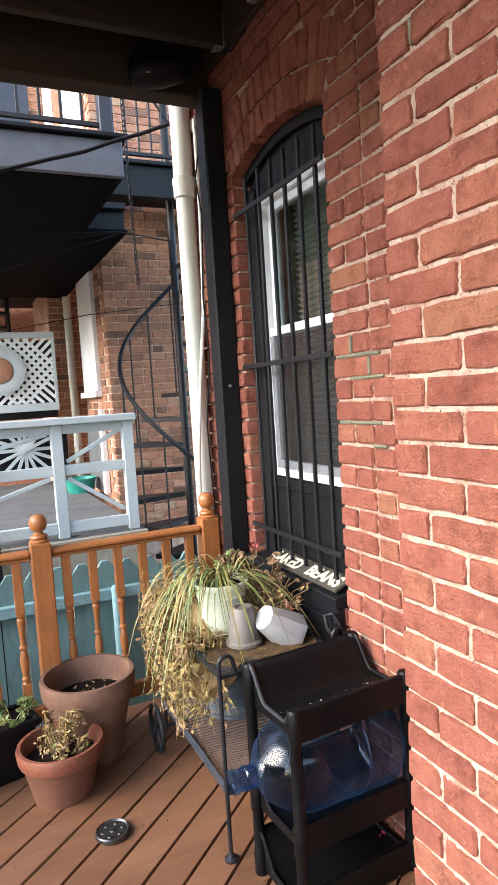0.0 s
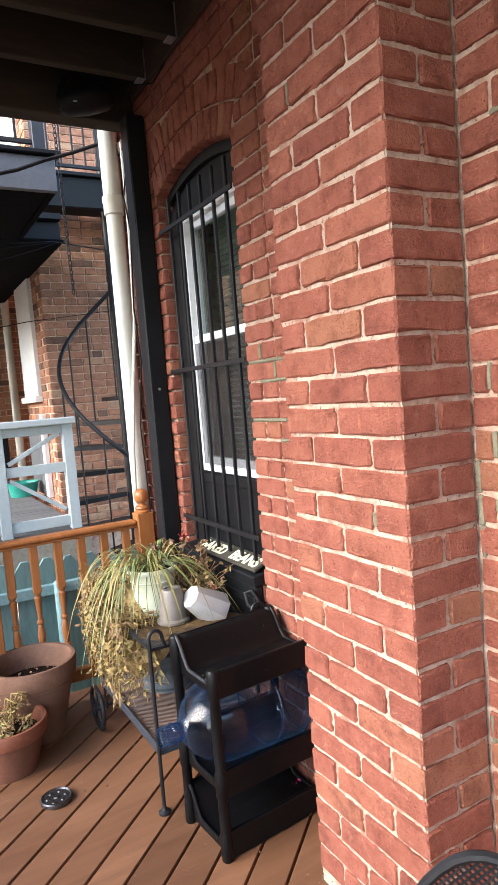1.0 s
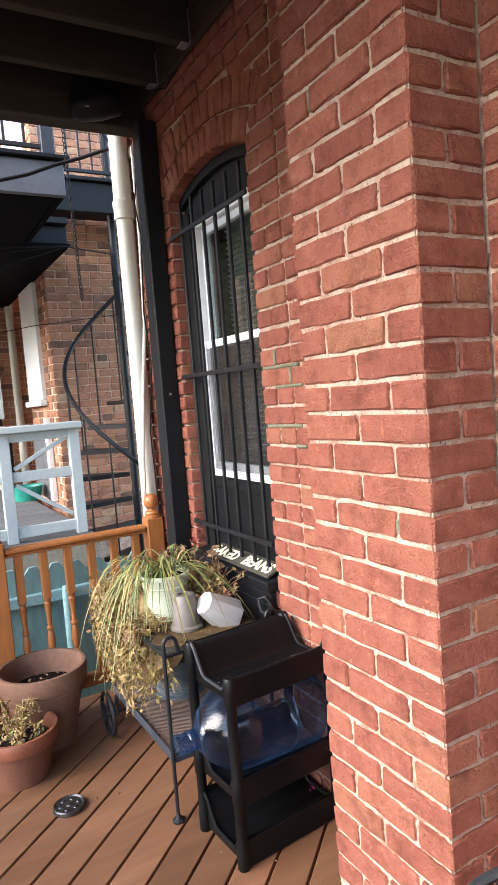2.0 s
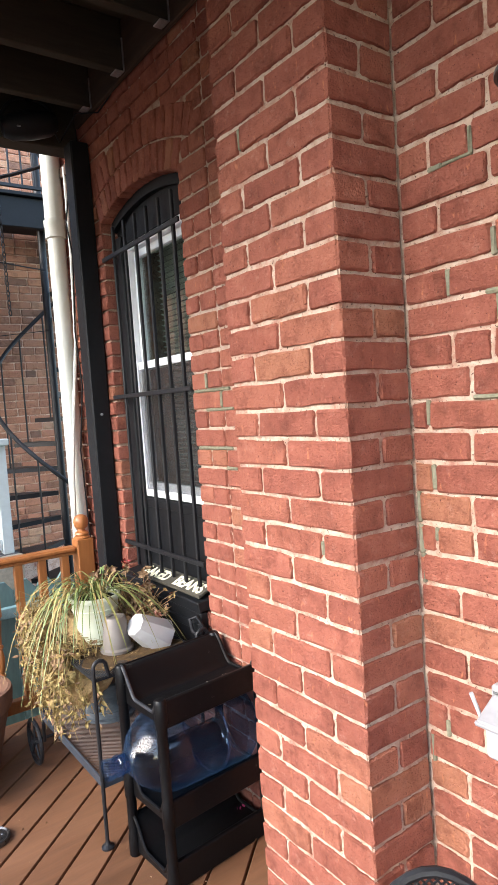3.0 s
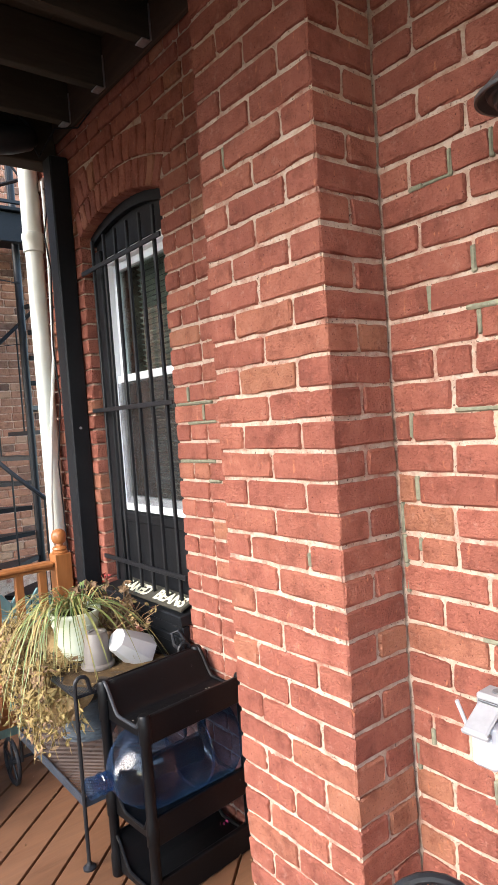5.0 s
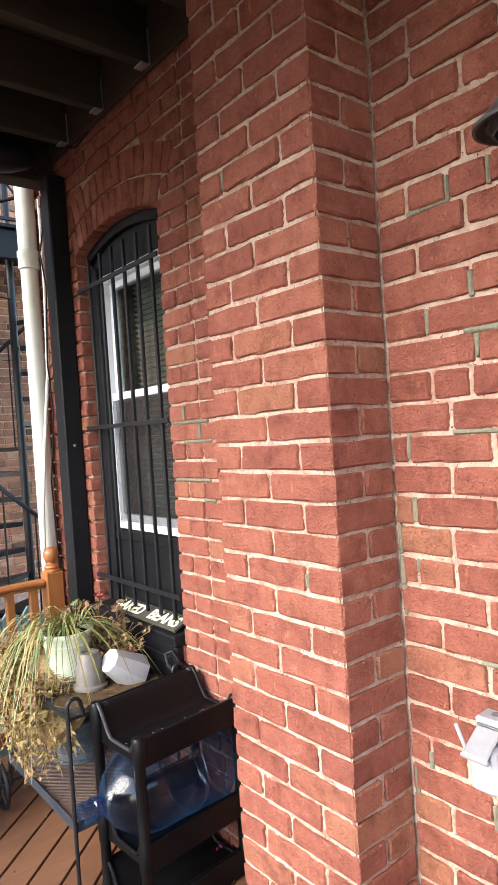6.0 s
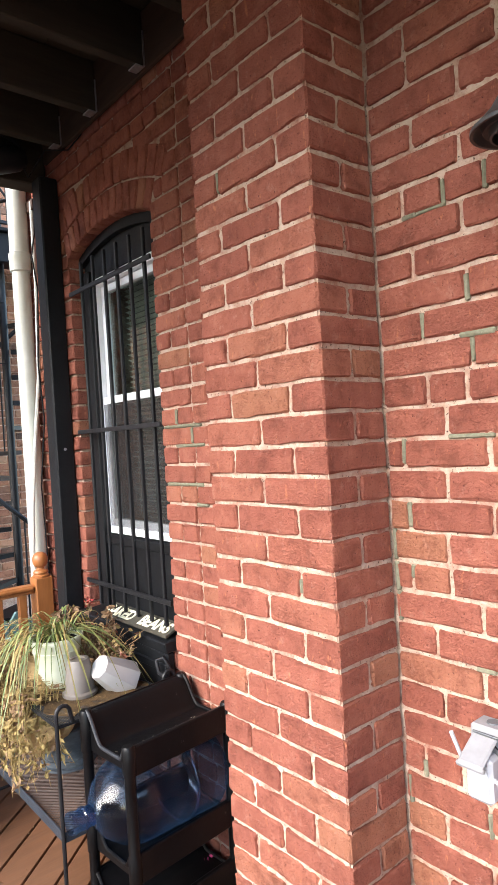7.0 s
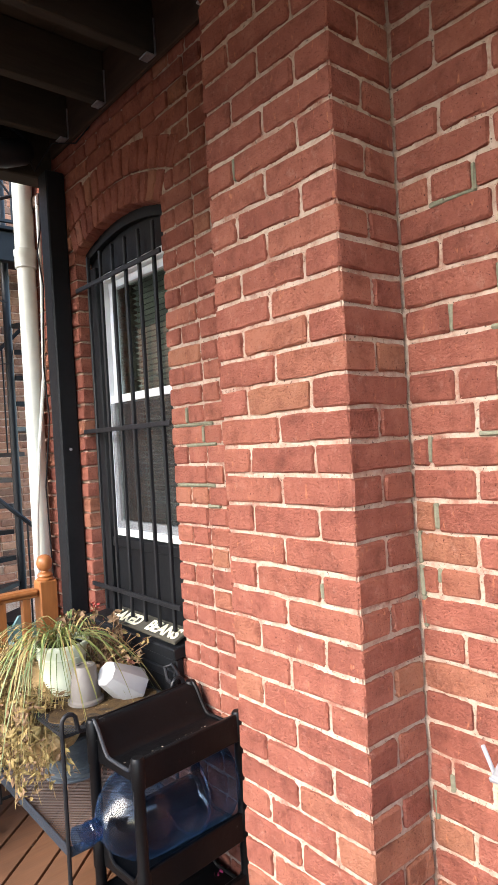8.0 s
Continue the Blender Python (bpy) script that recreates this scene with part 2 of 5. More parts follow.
def glass_material(name, tint, rough, shine, body=None, gloss_only=True, edge=(3.5, 0.7)):
    m, nt, b = nodes_of(name)
    if gloss_only:
        nt.nodes.remove(b)
        out = nt.nodes["Material Output"]
        tr, gl, lw, pw, mr, mx = (nt.nodes.new("ShaderNode" + k) for k in ("BsdfTransparent", "BsdfGlossy", "LayerWeight", "Math", "MapRange", "MixShader"))
        tr.inputs[0].default_value = (*tint, 1)
        gl.inputs["Roughness"].default_value = rough
        pw.operation = "POWER"
        pw.inputs[1].default_value = edge[0]
        mr.inputs["To Min"].default_value, mr.inputs["To Max"].default_value = shine, edge[1]
        nt.links.new(lw.outputs["Facing"], pw.inputs[0])
        nt.links.new(pw.outputs[0], mr.inputs["Value"])
        nt.links.new(mr.outputs[0], mx.inputs[0])
        nt.links.new(tr.outputs[0], mx.inputs[1])
        nt.links.new(gl.outputs[0], mx.inputs[2])
        last = mx
        if body:
            df, m2 = nt.nodes.new("ShaderNodeBsdfTranslucent"), nt.nodes.new("ShaderNodeMixShader")
            df.inputs[0].default_value = (*body, 1)
            m2.inputs[0].default_value = 0.18
            nt.links.new(mx.outputs[0], m2.inputs[1])
            nt.links.new(df.outputs[0], m2.inputs[2])
            last = m2
        nt.links.new(last.outputs[0], out.inputs["Surface"])
    else:
        b.inputs["Base Color"].default_value = (*tint, 1)
        b.inputs["Transmission Weight"].default_value = 1.0
        b.inputs["Roughness"].default_value = rough
        b.inputs["IOR"].default_value = 1.12
        bump(nt, b, add_noise(nt, place(nt), 25, 2), 0.15, 0.004)
    return m


PANE = glass_material("window glass", (0.80, 0.88, 0.86), 0.01, 0.10)
SCREEN = glass_material("insect screen", (0.66, 0.67, 0.68), 0.35, 0.03)
BLUEPLASTIC = glass_material("blue clear plastic", (0.56, 0.70, 0.86), 0.11, 0.045, (0.15, 0.26, 0.42), edge=(4.5, 0.4))


# ---- builders ----
def thing(name, at=(0, 0, 0), turn=0.0, label="", category="", group="", kind=""):
    ob = new(name)
    ob.empty_display_size = 0.05
    ob.matrix_world = pose(*at, 0, 0, turn)
    return tagged(ob, label, category, group, kind)


def to_mesh(name, bm, material, sharp=35):
    bmesh.ops.recalc_face_normals(bm, faces=bm.faces)
    me = bpy.data.meshes.new(name)
    bm.to_mesh(me)
    bm.free()
    me.materials.append(material)
    if sharp:
        me.polygons.foreach_set("use_smooth", [True] * len(me.polygons))
        me.set_sharp_from_angle(angle=radians(sharp))
    return me


def part(name, bm, material, parent, label="", sharp=35):
    ob = new(name, to_mesh(name, bm, material, sharp))
    ob.parent = parent
    return tagged(ob, label, kind="stuff" if name.endswith(("leaf_mass", "tuft", "tangle")) else "")


def solo(name, bm, material, at=(0, 0, 0), turn=0.0, label="", category="", group="", kind="", sharp=35):
    ob = new(name, to_mesh(name, bm, material, sharp))
    ob.matrix_world = pose(*at, 0, 0, turn)
    return tagged(ob, label, category, group, kind)


CORNERS = [(a, b, c) for a in (0, 1) for b in (0, 1) for c in (0, 1)]


def cbox(bm, lo, hi, b=0.003, jit=0.0, m=None):
    """A box with chamfered edges; jit roughens its corners."""
    b = min(b, *(0.45 * (hi[k] - lo[k]) for k in range(3)))
    v = {}
    for s in CORNERS:
        for a in range(3):
            co = []
            for k in range(3):
                e = hi[k] if s[k] else lo[k]
                if k != a:
                    e += -b if s[k] else b
                co.append(e + (jit * random.uniform(-1, 1) if jit else 0))
            v[s, a] = bm.verts.new(m @ Vector(co) if m else co)

    def at(**kw):
        return tuple(kw["k%d" % i] for i in range(3))
    for a in range(3):
        o = [k for k in range(3) if k != a]
        for side in (0, 1):
            loop = []
            for p, q in ((0, 0), (0, 1), (1, 1), (1, 0)):
                s = [0, 0, 0]
                s[a], s[o[0]], s[o[1]] = side, p, q
                loop.append(v[tuple(s), a])
            bm.faces.new(loop)
        for p in (0, 1):
            for q in (0, 1):
                s0, s1 = [0, 0, 0], [0, 0, 0]
                s0[o[0]] = s1[o[0]] = p
                s0[o[1]] = s1[o[1]] = q
                s1[a] = 1
                s0, s1 = tuple(s0), tuple(s1)
                bm.faces.new((v[s0, o[0]], v[s1, o[0]], v[s1, o[1]], v[s0, o[1]]))
    for s in CORNERS:
        bm.faces.new([v[s, a] for a in range(3)])
    return bm


def box(lo, hi, b=0.003, jit=0.0, m=None):
    return cbox(bmesh.new(), lo, hi, b, jit, m)


def lathe(bm, profile, segs=24, m=None, wobble=0.0):
    """Turns (radius, height) pairs about z."""
    rings = []
    for r, z in profile:
        ring = []
        for i in range(segs):
            a = 2 * math.pi * i / segs
            w = 1 + wobble * math.sin(3 * a + 5 * z)
            co = Vector((max(r, 1e-4) * w * math.cos(a), max(r, 1e-4) * w * math.sin(a), z))
            ring.append(bm.verts.new(m @ co if m else co))
        rings.append(ring)
    for p, q in zip(rings, rings[1:]):
        for i in range(segs):
            bm.faces.new((p[i], p[(i + 1) % segs], q[(i + 1) % segs], q[i]))
    for ring, (r, z) in ((rings[0], profile[0]), (rings[-1], profile[-1])):
        if 0 < r and profile[0] != profile[-1]:
            bm.faces.new(ring)
    return bm


def tube(bm, pts, r, segs=8, taper=1.0, closed=False):
    """A round bar along points."""
    pts = [Vector(p) for p in pts]
    n = len(pts)
    rings, up = [], None
    for i, p in enumerate(pts):
        a = pts[i - 1] if i or closed else p
        c = pts[(i + 1) % n] if i < n - 1 or closed else p
        d = (c - a).normalized()
        if up is None:
            up = d.orthogonal().normalized()
        up = (up - d * up.dot(d)).normalized()
        side = d.cross(up)
        rr = r * (1 + (taper - 1) * i / max(n - 1, 1))
        rings.append([bm.verts.new(p + (up * math.cos(2 * math.pi * k / segs) + side * math.sin(2 * math.pi * k / segs)) * rr) for k in range(segs)])
    pairs = list(zip(rings, rings[1:])) + ([(rings[-1], rings[0])] if closed else [])
    for p, q in pairs:
        for k in range(segs):
            bm.faces.new((p[k], p[(k + 1) % segs], q[(k + 1) % segs], q[k]))
    if not closed:
        bm.faces.new(rings[0])
        bm.faces.new(rings[-1])
    return bm


def rod(a, b, r, segs=8):
    return tube(bmesh.new(), (a, b), r, segs)


def arc(c, r, a0, a1, n, axis="xz"):
    out = []
    for i in range(n + 1):
        a = radians(a0 + (a1 - a0) * i / n)
        u, w = r * math.cos(a), r * math.sin(a)
        out.append((c[0] + u, c[1], c[2] + w) if axis == "xz" else (c[0], c[1] + u, c[2] + w) if axis == "yz" else (c[0] + u, c[1] + w, c[2]))
    return out


def prism(bm, poly, lo, hi, axis=2, inset=0.0):
    """A flat polygon pushed from lo to hi along an axis."""
    def at(p, h):
        return (p[0], p[1], h) if axis == 2 else (h, p[0], p[1]) if axis == 0 else (p[0], h, p[1])
    a = [bm.verts.new(at(p, lo)) for p in poly]
    b = [bm.verts.new(at(p, hi)) for p in poly]
    n = len(poly)
    bm.faces.new(a)
    bm.faces.new(b)
    for i in range(n):
        bm.faces.new((a[i], a[(i + 1) % n], b[(i + 1) % n], b[i]))
    return bm


def ribbon(bm, pts, width, face=Vector((0, 0, 1)), fold=0.25):
    """A leaf blade along points, folded along its middle and pointed."""
    pts = [Vector(p) for p in pts]
    n = len(pts)
    rows = []
    for i, p in enumerate(pts):
        d = (pts[min(i + 1, n - 1)] - pts[max(i - 1, 0)]).normalized()
        s = d.cross(face)
        s = s.normalized() if s.length > 1e-4 else d.orthogonal().normalized()
        u = s.cross(d)
        f = i / (n - 1)
        w = width * (0.35 + 0.65 * min(1, 4 * f)) * (1 - f ** 2.2) + 0.0004
        rows.append([bm.verts.new(p - s * w + u * w * fold), bm.verts.new(p), bm.verts.new(p + s * w + u * w * fold)])
    for a, b in zip(rows, rows[1:]):
        for k in (0, 1):
            bm.faces.new((a[k], a[k + 1], b[k + 1], b[k]))
    return bm


def leaf(bm, at, along, size, curl=0.4):
    along = Vector(along).normalized()
    side = along.orthogonal().normalized()
    side.rotate(Matrix.Rotation(random.uniform(0, 6.28), 3, along))
    up = along.cross(side)
    at = Vector(at)
    rows = []
    for f, w in ((0, 0.06), (0.3, 0.32), (0.65, 0.28), (1, 0.03)):
        c = at + along * size * f + up * curl * size * f * f
        rows.append([bm.verts.new(c - side * w * size + up * w * size * 0.4), bm.verts.new(c), bm.verts.new(c + side * w * size + up * w * size * 0.4)])
    for a, b in zip(rows, rows[1:]):
        for k in (0, 1):
            bm.faces.new((a[k], a[k + 1], b[k + 1], b[k]))
    return bm


# ---- brick walls ----
COURSE = 0.0687
JOINT0 = 1.614 - 23 * COURSE
LONG, SHORT, JOINT = 0.205, 0.1025, 0.0105
brick_meshes = {}


def rough_brick(h):
    """A hand-struck brick of half sizes h: a chamfered section carried along its length with a wandering arris."""
    a = max(range(3), key=lambda k: h[k])
    b, c = [k for k in range(3) if k != a]
    ch = 0.0042
    bm = bmesh.new()
    rings = []
    n = 5 if h[a] > 0.07 else 4
    stations = [(-h[a], ch)] + [(-h[a] + ch + (2 * h[a] - 2 * ch) * i / (n - 1), 0.0) for i in range(n)] + [(h[a], ch)]
    for at, inset in stations:
        ring = []
        for sb, sc, kb, kc in ((-1, -1, 1, 0), (1, -1, 1, 0), (1, -1, 0, 1), (1, 1, 0, 1), (1, 1, 1, 0), (-1, 1, 1, 0), (-1, 1, 0, 1), (-1, -1, 0, 1)):
            co = [0, 0, 0]
            co[a] = at + random.uniform(-0.0016, 0.0016)
            co[b] = sb * (h[b] - inset - ch * kb) + random.uniform(-0.0022, 0.0022)
            co[c] = sc * (h[c] - inset - ch * kc) + random.uniform(-0.0022, 0.0022)
            ring.append(bm.verts.new(co))
        rings.append(ring)
    for p, q in zip(rings, rings[1:]):
        for i in range(8):
            bm.faces.new((p[i], p[(i + 1) % 8], q[(i + 1) % 8], q[i]))
    bm.faces.new(rings[0])
    bm.faces.new(rings[-1])
    return bm


def brick_mesh(key, size, mat_, variants=18):
    k = (key, random.randrange(variants))
    if k not in brick_meshes:
        h = [s / 2 for s in size]
        brick_meshes[k] = to_mesh("brick", rough_brick(h), mat_, 0)
    return brick_meshes[k]


def lay(parent, lo, hi, mat_=BRICK, tilt=0.0):
    """One brick, filling the box from lo to hi, under a wall."""
    size = [b - a for a, b in zip(lo, hi)]
    base = [round(s / 0.02) * 0.02 if s > 0.07 else 0.058 for s in size]
    me = brick_mesh((tuple(base), mat_.name), base, mat_)
    ob = bpy.data.objects.new("brick", me)
    scene.collection.objects.link(ob)
    ob.parent = parent
    ob.matrix_basis = Matrix.LocRotScale([(a + b) / 2 for a, b in zip(lo, hi)],
                                         Euler((tilt + random.uniform(-0.006, 0.006), random.uniform(-0.006, 0.006), random.uniform(-0.004, 0.004))),
                                         [s / b for s, b in zip(size, base)])
    return ob


def course_pieces(a, b, odd, mixed=True):
    """Splits the run a..b of one course into bricks, in a loose bond of long and short bricks."""
    out, p = [], a
    first = True
    while b - p > 0.03:
        if first:
            w = SHORT if odd else LONG
            first = False
        else:
            w = LONG if random.random() < 0.72 or not mixed else SHORT
        w += random.uniform(-0.006, 0.006)
        if b - p < w + 0.06:
            w = b - p if b - p < 0.25 else (b - p) / 2
        out.append((p, p + w))
        p += w
    return out


def mortar_bed(parent, axis, at, lo, hi, mat_, out=-1, step=0.0045):
    """The uneven face of the joints: a fine sheet set just behind the brick faces."""
    nu, nv = int((hi[0] - lo[0]) / step) + 1, int((hi[1] - lo[1]) / step) + 1
    verts = []
    for j in range(nv + 1):
        for i in range(nu + 1):
            u, v = lo[0] + (hi[0] - lo[0]) * i / nu, lo[1] + (hi[1] - lo[1]) * j / nv
            p = Vector((u * 55, v * 55, at * 31))
            d = -0.0070 + 0.0030 * noise.noise(p * 0.16) + 0.0026 * noise.noise(p) + 0.0028 * noise.noise(p * 2.4)
            w = at + out * d
            verts.append((w, u, v) if axis == 0 else (u, w, v))
    faces = [(j * (nu + 1) + i, j * (nu + 1) + i + 1, (j + 1) * (nu + 1) + i + 1, (j + 1) * (nu + 1) + i) for j in range(nv) for i in range(nu)]
    me = bpy.data.meshes.new("mortar_bed")
    me.from_pydata(verts, [], faces)
    me.materials.append(mat_)
    me.polygons.foreach_set("use_smooth", [True] * len(me.polygons))
    ob = new("mortar_bed", me)
    ob.parent = parent
    return tagged(ob, "rough lime mortar joints")


# ---- large structure ----
WALL_TOP = 2.95
WY0, WY1 = 1.648, 2.300          # window opening
SPRING, RISE = 2.162, 0.062
YC = (WY0 + WY1) / 2
HALF = (WY1 - WY0) / 2
ARC_R = (HALF * HALF + RISE * RISE) / (2 * RISE)
ARC_Z = SPRING + RISE - ARC_R
SILL_Z = 0.66


def soffit(y, grow=0.0):
    d = (ARC_R + grow) ** 2 - (y - YC) ** 2
    return ARC_Z + math.sqrt(d) if d > 0 else ARC_Z


ground = solo("ground", box((-60, -60, -1.4), (60, 60, -1.2), 0.01), EARTH, label="bare dark yard earth below the porch", category="ground", kind="structure")

# brick wall with the lamp, the projecting pier, and the wall with the window
G = 0.012
wall_lamp = solo("wall_lamp_side", box((1.0 + G, -3.0, -1.2), (1.30, 0.9, 6.5), 0.002), MORTAR, label="red brick wall with pale lime mortar joints", category="wall", kind="structure")
wall_pier = solo("wall_pier", box((0.80 + G, 0.70 + G, -0.3), (1.02, 1.115 - G, 3.2), 0.002), MORTAR, label="projecting red brick pier with pale mortar joints", category="pier", kind="structure")
bm = bmesh.new()
cbox(bm, (1.0 + G, 0.9, -1.2), (1.30, WY0 - G, 6.5), 0.002)
cbox(bm, (1.0 + G, WY1 + G, -1.2), (1.30, 2.93, 6.5), 0.002)
cbox(bm, (1.0 + G, WY0 - G, -1.2), (1.30, WY1 + G, SILL_Z - 0.05), 0.002)
N = 14
for i in range(N):
    ya, yb = WY0 - G + (WY1 - WY0 + 2 * G) * i / N, WY0 - G + (WY1 - WY0 + 2 * G) * (i + 1) / N
    za, zb = soffit(ya, G), soffit(yb, G)
    prism(bm, [(ya, za), (yb, zb), (yb, 6.5), (ya, 6.5)], 1.0 + G, 1.30, axis=0)
wall_window = solo("wall_window_side", bm, MORTAR_DULL, label="red brick wall with an arched barred window", category="wall", kind="structure", sharp=0)

# deck boards, laid on the slant, clipped to the porch floor
deck = thing("floor", label="orange-brown painted wooden deck with boards laid diagonally", category="deck", kind="structure")
DX0, DX1, DY0, DY1 = -2.2, 0.995, -2.6, 2.66


def clip(poly, keep):
    out = []
    for i, p in enumerate(poly):
        q = poly[(i + 1) % len(poly)]
        kp, kq = keep(p), keep(q)
        if kp >= 0:
            out.append(p)
        if kp * kq < 0:
            f = kp / (kp - kq)
            out.append((p[0] + f * (q[0] - p[0]), p[1] + f * (q[1] - p[1])))
    return out


ud, vd = (math.cos(DECK_TURN), math.sin(DECK_TURN)), (-math.sin(DECK_TURN), math.cos(DECK_TURN))
PITCH, BOARD_SHIFT = 0.1085, 0.0128
for i in range(-36, 40):
    c = BOARD_SHIFT + i * PITCH
    h = PITCH / 2 - 0.0028
    quad = [(s * 6 * ud[0] + (c + k * h) * vd[0], s * 6 * ud[1] + (c + k * h) * vd[1]) for s, k in ((-1, -1), (1, -1), (1, 1), (-1, 1))]
    for keep in (lambda p: p[0] - DX0, lambda p: DX1 - p[0], lambda p: p[1] - DY0, lambda p: DY1 - p[1]):
        quad = clip(quad, keep)
        if len(quad) < 3:
            break
    if len(quad) < 3:
        continue
    bmb = bmesh.new()
    prism(bmb, quad, -0.035, 0.0)
    bmesh.ops.bevel(bmb, geom=[e for e in bmb.edges], offset=0.003, segments=1, affect="EDGES")
    part("plank", bmb, DECK, deck)
solo("trim_deck_edge", box((-2.2, 2.665, -0.22), (0.995, 2.70, -0.005), 0.004), DECK, label="painted rim board along the deck edge", category="rim board", kind="structure")
solo("trim_deck_underside", box((-2.2, -2.6, -0.24), (0.99, 2.62, -0.20), 0.004), JOIST, label="dark boards under the deck", category="boards", kind="structure")

# porch ceiling: boards above, joists with hangers, ledger along the wall, end beam
CEIL, ROOF_Y = 2.80, 0.93
solo("ceiling", box((-0.9, ROOF_Y - 0.296, CEIL), (0.79, 2.56, CEIL + 0.05), 0.003), JOIST, label="dark board underside of the deck above", category="ceiling", kind="structure")
# unseen slab, set low and thick to hold light off pier top and joists
solo("ceiling_near", box((-0.98, -2.6, 2.62), (0.995, ROOF_Y - 0.3, CEIL + 0.10), 0.003), JOIST, label="unseen dark slab added over the near end to shade the walls", category="ceiling", kind="structure")
solo("ceiling_inner", box((0.79, 1.116, CEIL), (0.995, 2.56, CEIL + 0.05), 0.003), JOIST, label="dark boards of the deck above beside the pier", category="ceiling", kind="structure")
solo("trim_ledger", box((0.978, 1.116, 2.60), (0.995, 2.44, CEIL - 0.004), 0.003), LEDGER, label="brown timber ledger board bolted along the brick wall", category="ledger", kind="structure")
JOIST_Y = (0.96, 1.28, 1.60, 1.945, 2.265)
for y in JOIST_Y:
    end = 0.79 if 0.68 < y < 1.12 else 0.975
    j = thing("ceiling_joist", (0, y, 2.61), label="dark aged timber joist with a small zinc hanger", category="joist", group="porch ceiling joists", kind="structure")
    part("timber", box((-0.9, -0.019, 0.0), (end, 0.019, CEIL - 0.004 - 2.61), 0.003), JOIST, j)
    part("hanger", box((end - 0.035, -0.024, -0.006), (end - 0.004, 0.024, -0.001), 0.001), ZINC, j, "small zinc joist hanger")
    part("fascia_strip", box((end - 0.002, -0.022, 0.0), (end + 0.004, 0.022, 0.12), 0.001), ZINC, j)
solo("trim_end_beam", box((-0.9, 2.46, 2.515), (0.995, 2.56, CEIL - 0.004), 0.005), JOIST, label="dark timber beam at the porch end", category="beam", kind="structure")
# out of view: added to cut skylight on the upper window wall
solo("trim_outer_beam", box((-0.98, ROOF_Y - 0.296, 2.50), (-0.905, 2.56, CEIL + 0.05), 0.005), JOIST, label="unseen dark beam added along the open side to shade the wall top", category="beam", kind="structure")
post_outer = solo("porch_post_outer", box((-1.00, 2.45, -1.2), (-0.89, 2.57, 2.495), 0.006), BLACK, label="black painted square porch post", category="post", kind="structure")

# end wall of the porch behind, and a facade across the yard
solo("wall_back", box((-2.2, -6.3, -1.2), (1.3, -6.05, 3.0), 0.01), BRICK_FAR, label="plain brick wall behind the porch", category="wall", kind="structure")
facade = thing("facade_across", (-13, 0, 0), label="brick house front across the yard with white windows", category="house", kind="structure")
part("wall", box((-0.3, -9, -1.2), (0, 9, 4.6), 0.01), BRICK_FAR, facade)
for y in (-6.0, -3.2, -0.4, 2.4, 5.2):
    for z in (0.2, 3.1):
        w = part("window", box((0.004, y - 0.5, z), (0.05, y + 0.5, z + 1.6), 0.01), WHITEWOOD, facade, "white sash window")
        for k in (0, 1):
            part("pane", box((0.052, y - 0.42, z + 0.08 + 0.76 * k), (0.056, y + 0.42, z + 0.76 + 0.76 * k), 0.001), SLATE, w)

# black post against the wall
post = thing("porch_post", (0, 0, 0), label="black painted square post against the brick wall", category="post", kind="structure")
part("shaft", box((0.916, 2.347, -0.03), (0.9965, 2.432, 2.512), 0.006), BLACK, post)
part("bolt_head", lathe(bmesh.new(), [(0.006, -0.003), (0.006, 0.003), (0.0, 0.004)], 8, Matrix.Translation((0.955, 2.346, 1.36)) @ Matrix.Rotation(radians(90), 4, "X")), ZINC, post)


for x in (-2.1, -0.6, 0.85):
    for y in (-2.5, 0.0, 2.5):
        solo("deck_post", box((x - 0.05, y - 0.05, -1.2), (x + 0.05, y + 0.05, -0.241), 0.004), JOIST, label="dark timber post holding up the deck", category="post", group="deck posts", kind="structure")

# ---- window ----
window = thing("window_1", (0, 0, 0), label="white double-hung window in a black arched frame", category="window", kind="structure")
XW = 1.085
bm = bmesh.new()
cbox(bm, (XW - 0.03, WY1 - 0.062, SILL_Z), (XW + 0.06, WY1 + 0.006, 2.10), 0.004)
cbox(bm, (XW - 0.03, WY0 - 0.006, SILL_Z), (XW + 0.06, WY0 + 0.055, 2.10), 0.004)
part("black_casing", bm, BLACK, window, "black painted wooden casing")
bm = bmesh.new()
pts = [(WY0 + 0.002, 2.065), (WY1 - 0.002, 2.065)] + [(WY1 - 0.002 - (WY1 - WY0 - 0.004) * i / 12, soffit(WY1 - 0.002 - (WY1 - WY0 - 0.004) * i / 12)) for i in range(13)]
prism(bm, pts, XW - 0.012, XW + 0.03, axis=0)
part("head_panel", bm, BLACK, window, "black painted arched head board")
bm = bmesh.new()
for i in range(12):
    ya, yb = WY1 - (WY1 - WY0) * i / 12, WY1 - (WY1 - WY0) * (i + 1) / 12
    prism(bm, [(ya, soffit(ya) - 0.035), (yb, soffit(yb) - 0.035), (yb, soffit(yb) + 0.004), (ya, soffit(ya) + 0.004)], XW - 0.035, XW - 0.013, axis=0)
part("head_moulding", bm, BLACK, window)
part("lower_panel", box((XW - 0.005, WY0 + 0.05, SILL_Z), (XW + 0.03, WY1 - 0.058, 0.995), 0.003), BLACK, window, "black painted panel below the sash")
part("panel_rail", box((XW - 0.02, WY0 + 0.05, 0.955), (XW + 0.0, WY1 - 0.058, 0.992), 0.003), BLACK, window)
FY0, FY1, FZ0, FZ1, FM = WY0 + 0.058, WY1 - 0.064, 1.0, 2.062, 1.545
fr = bmesh.new()
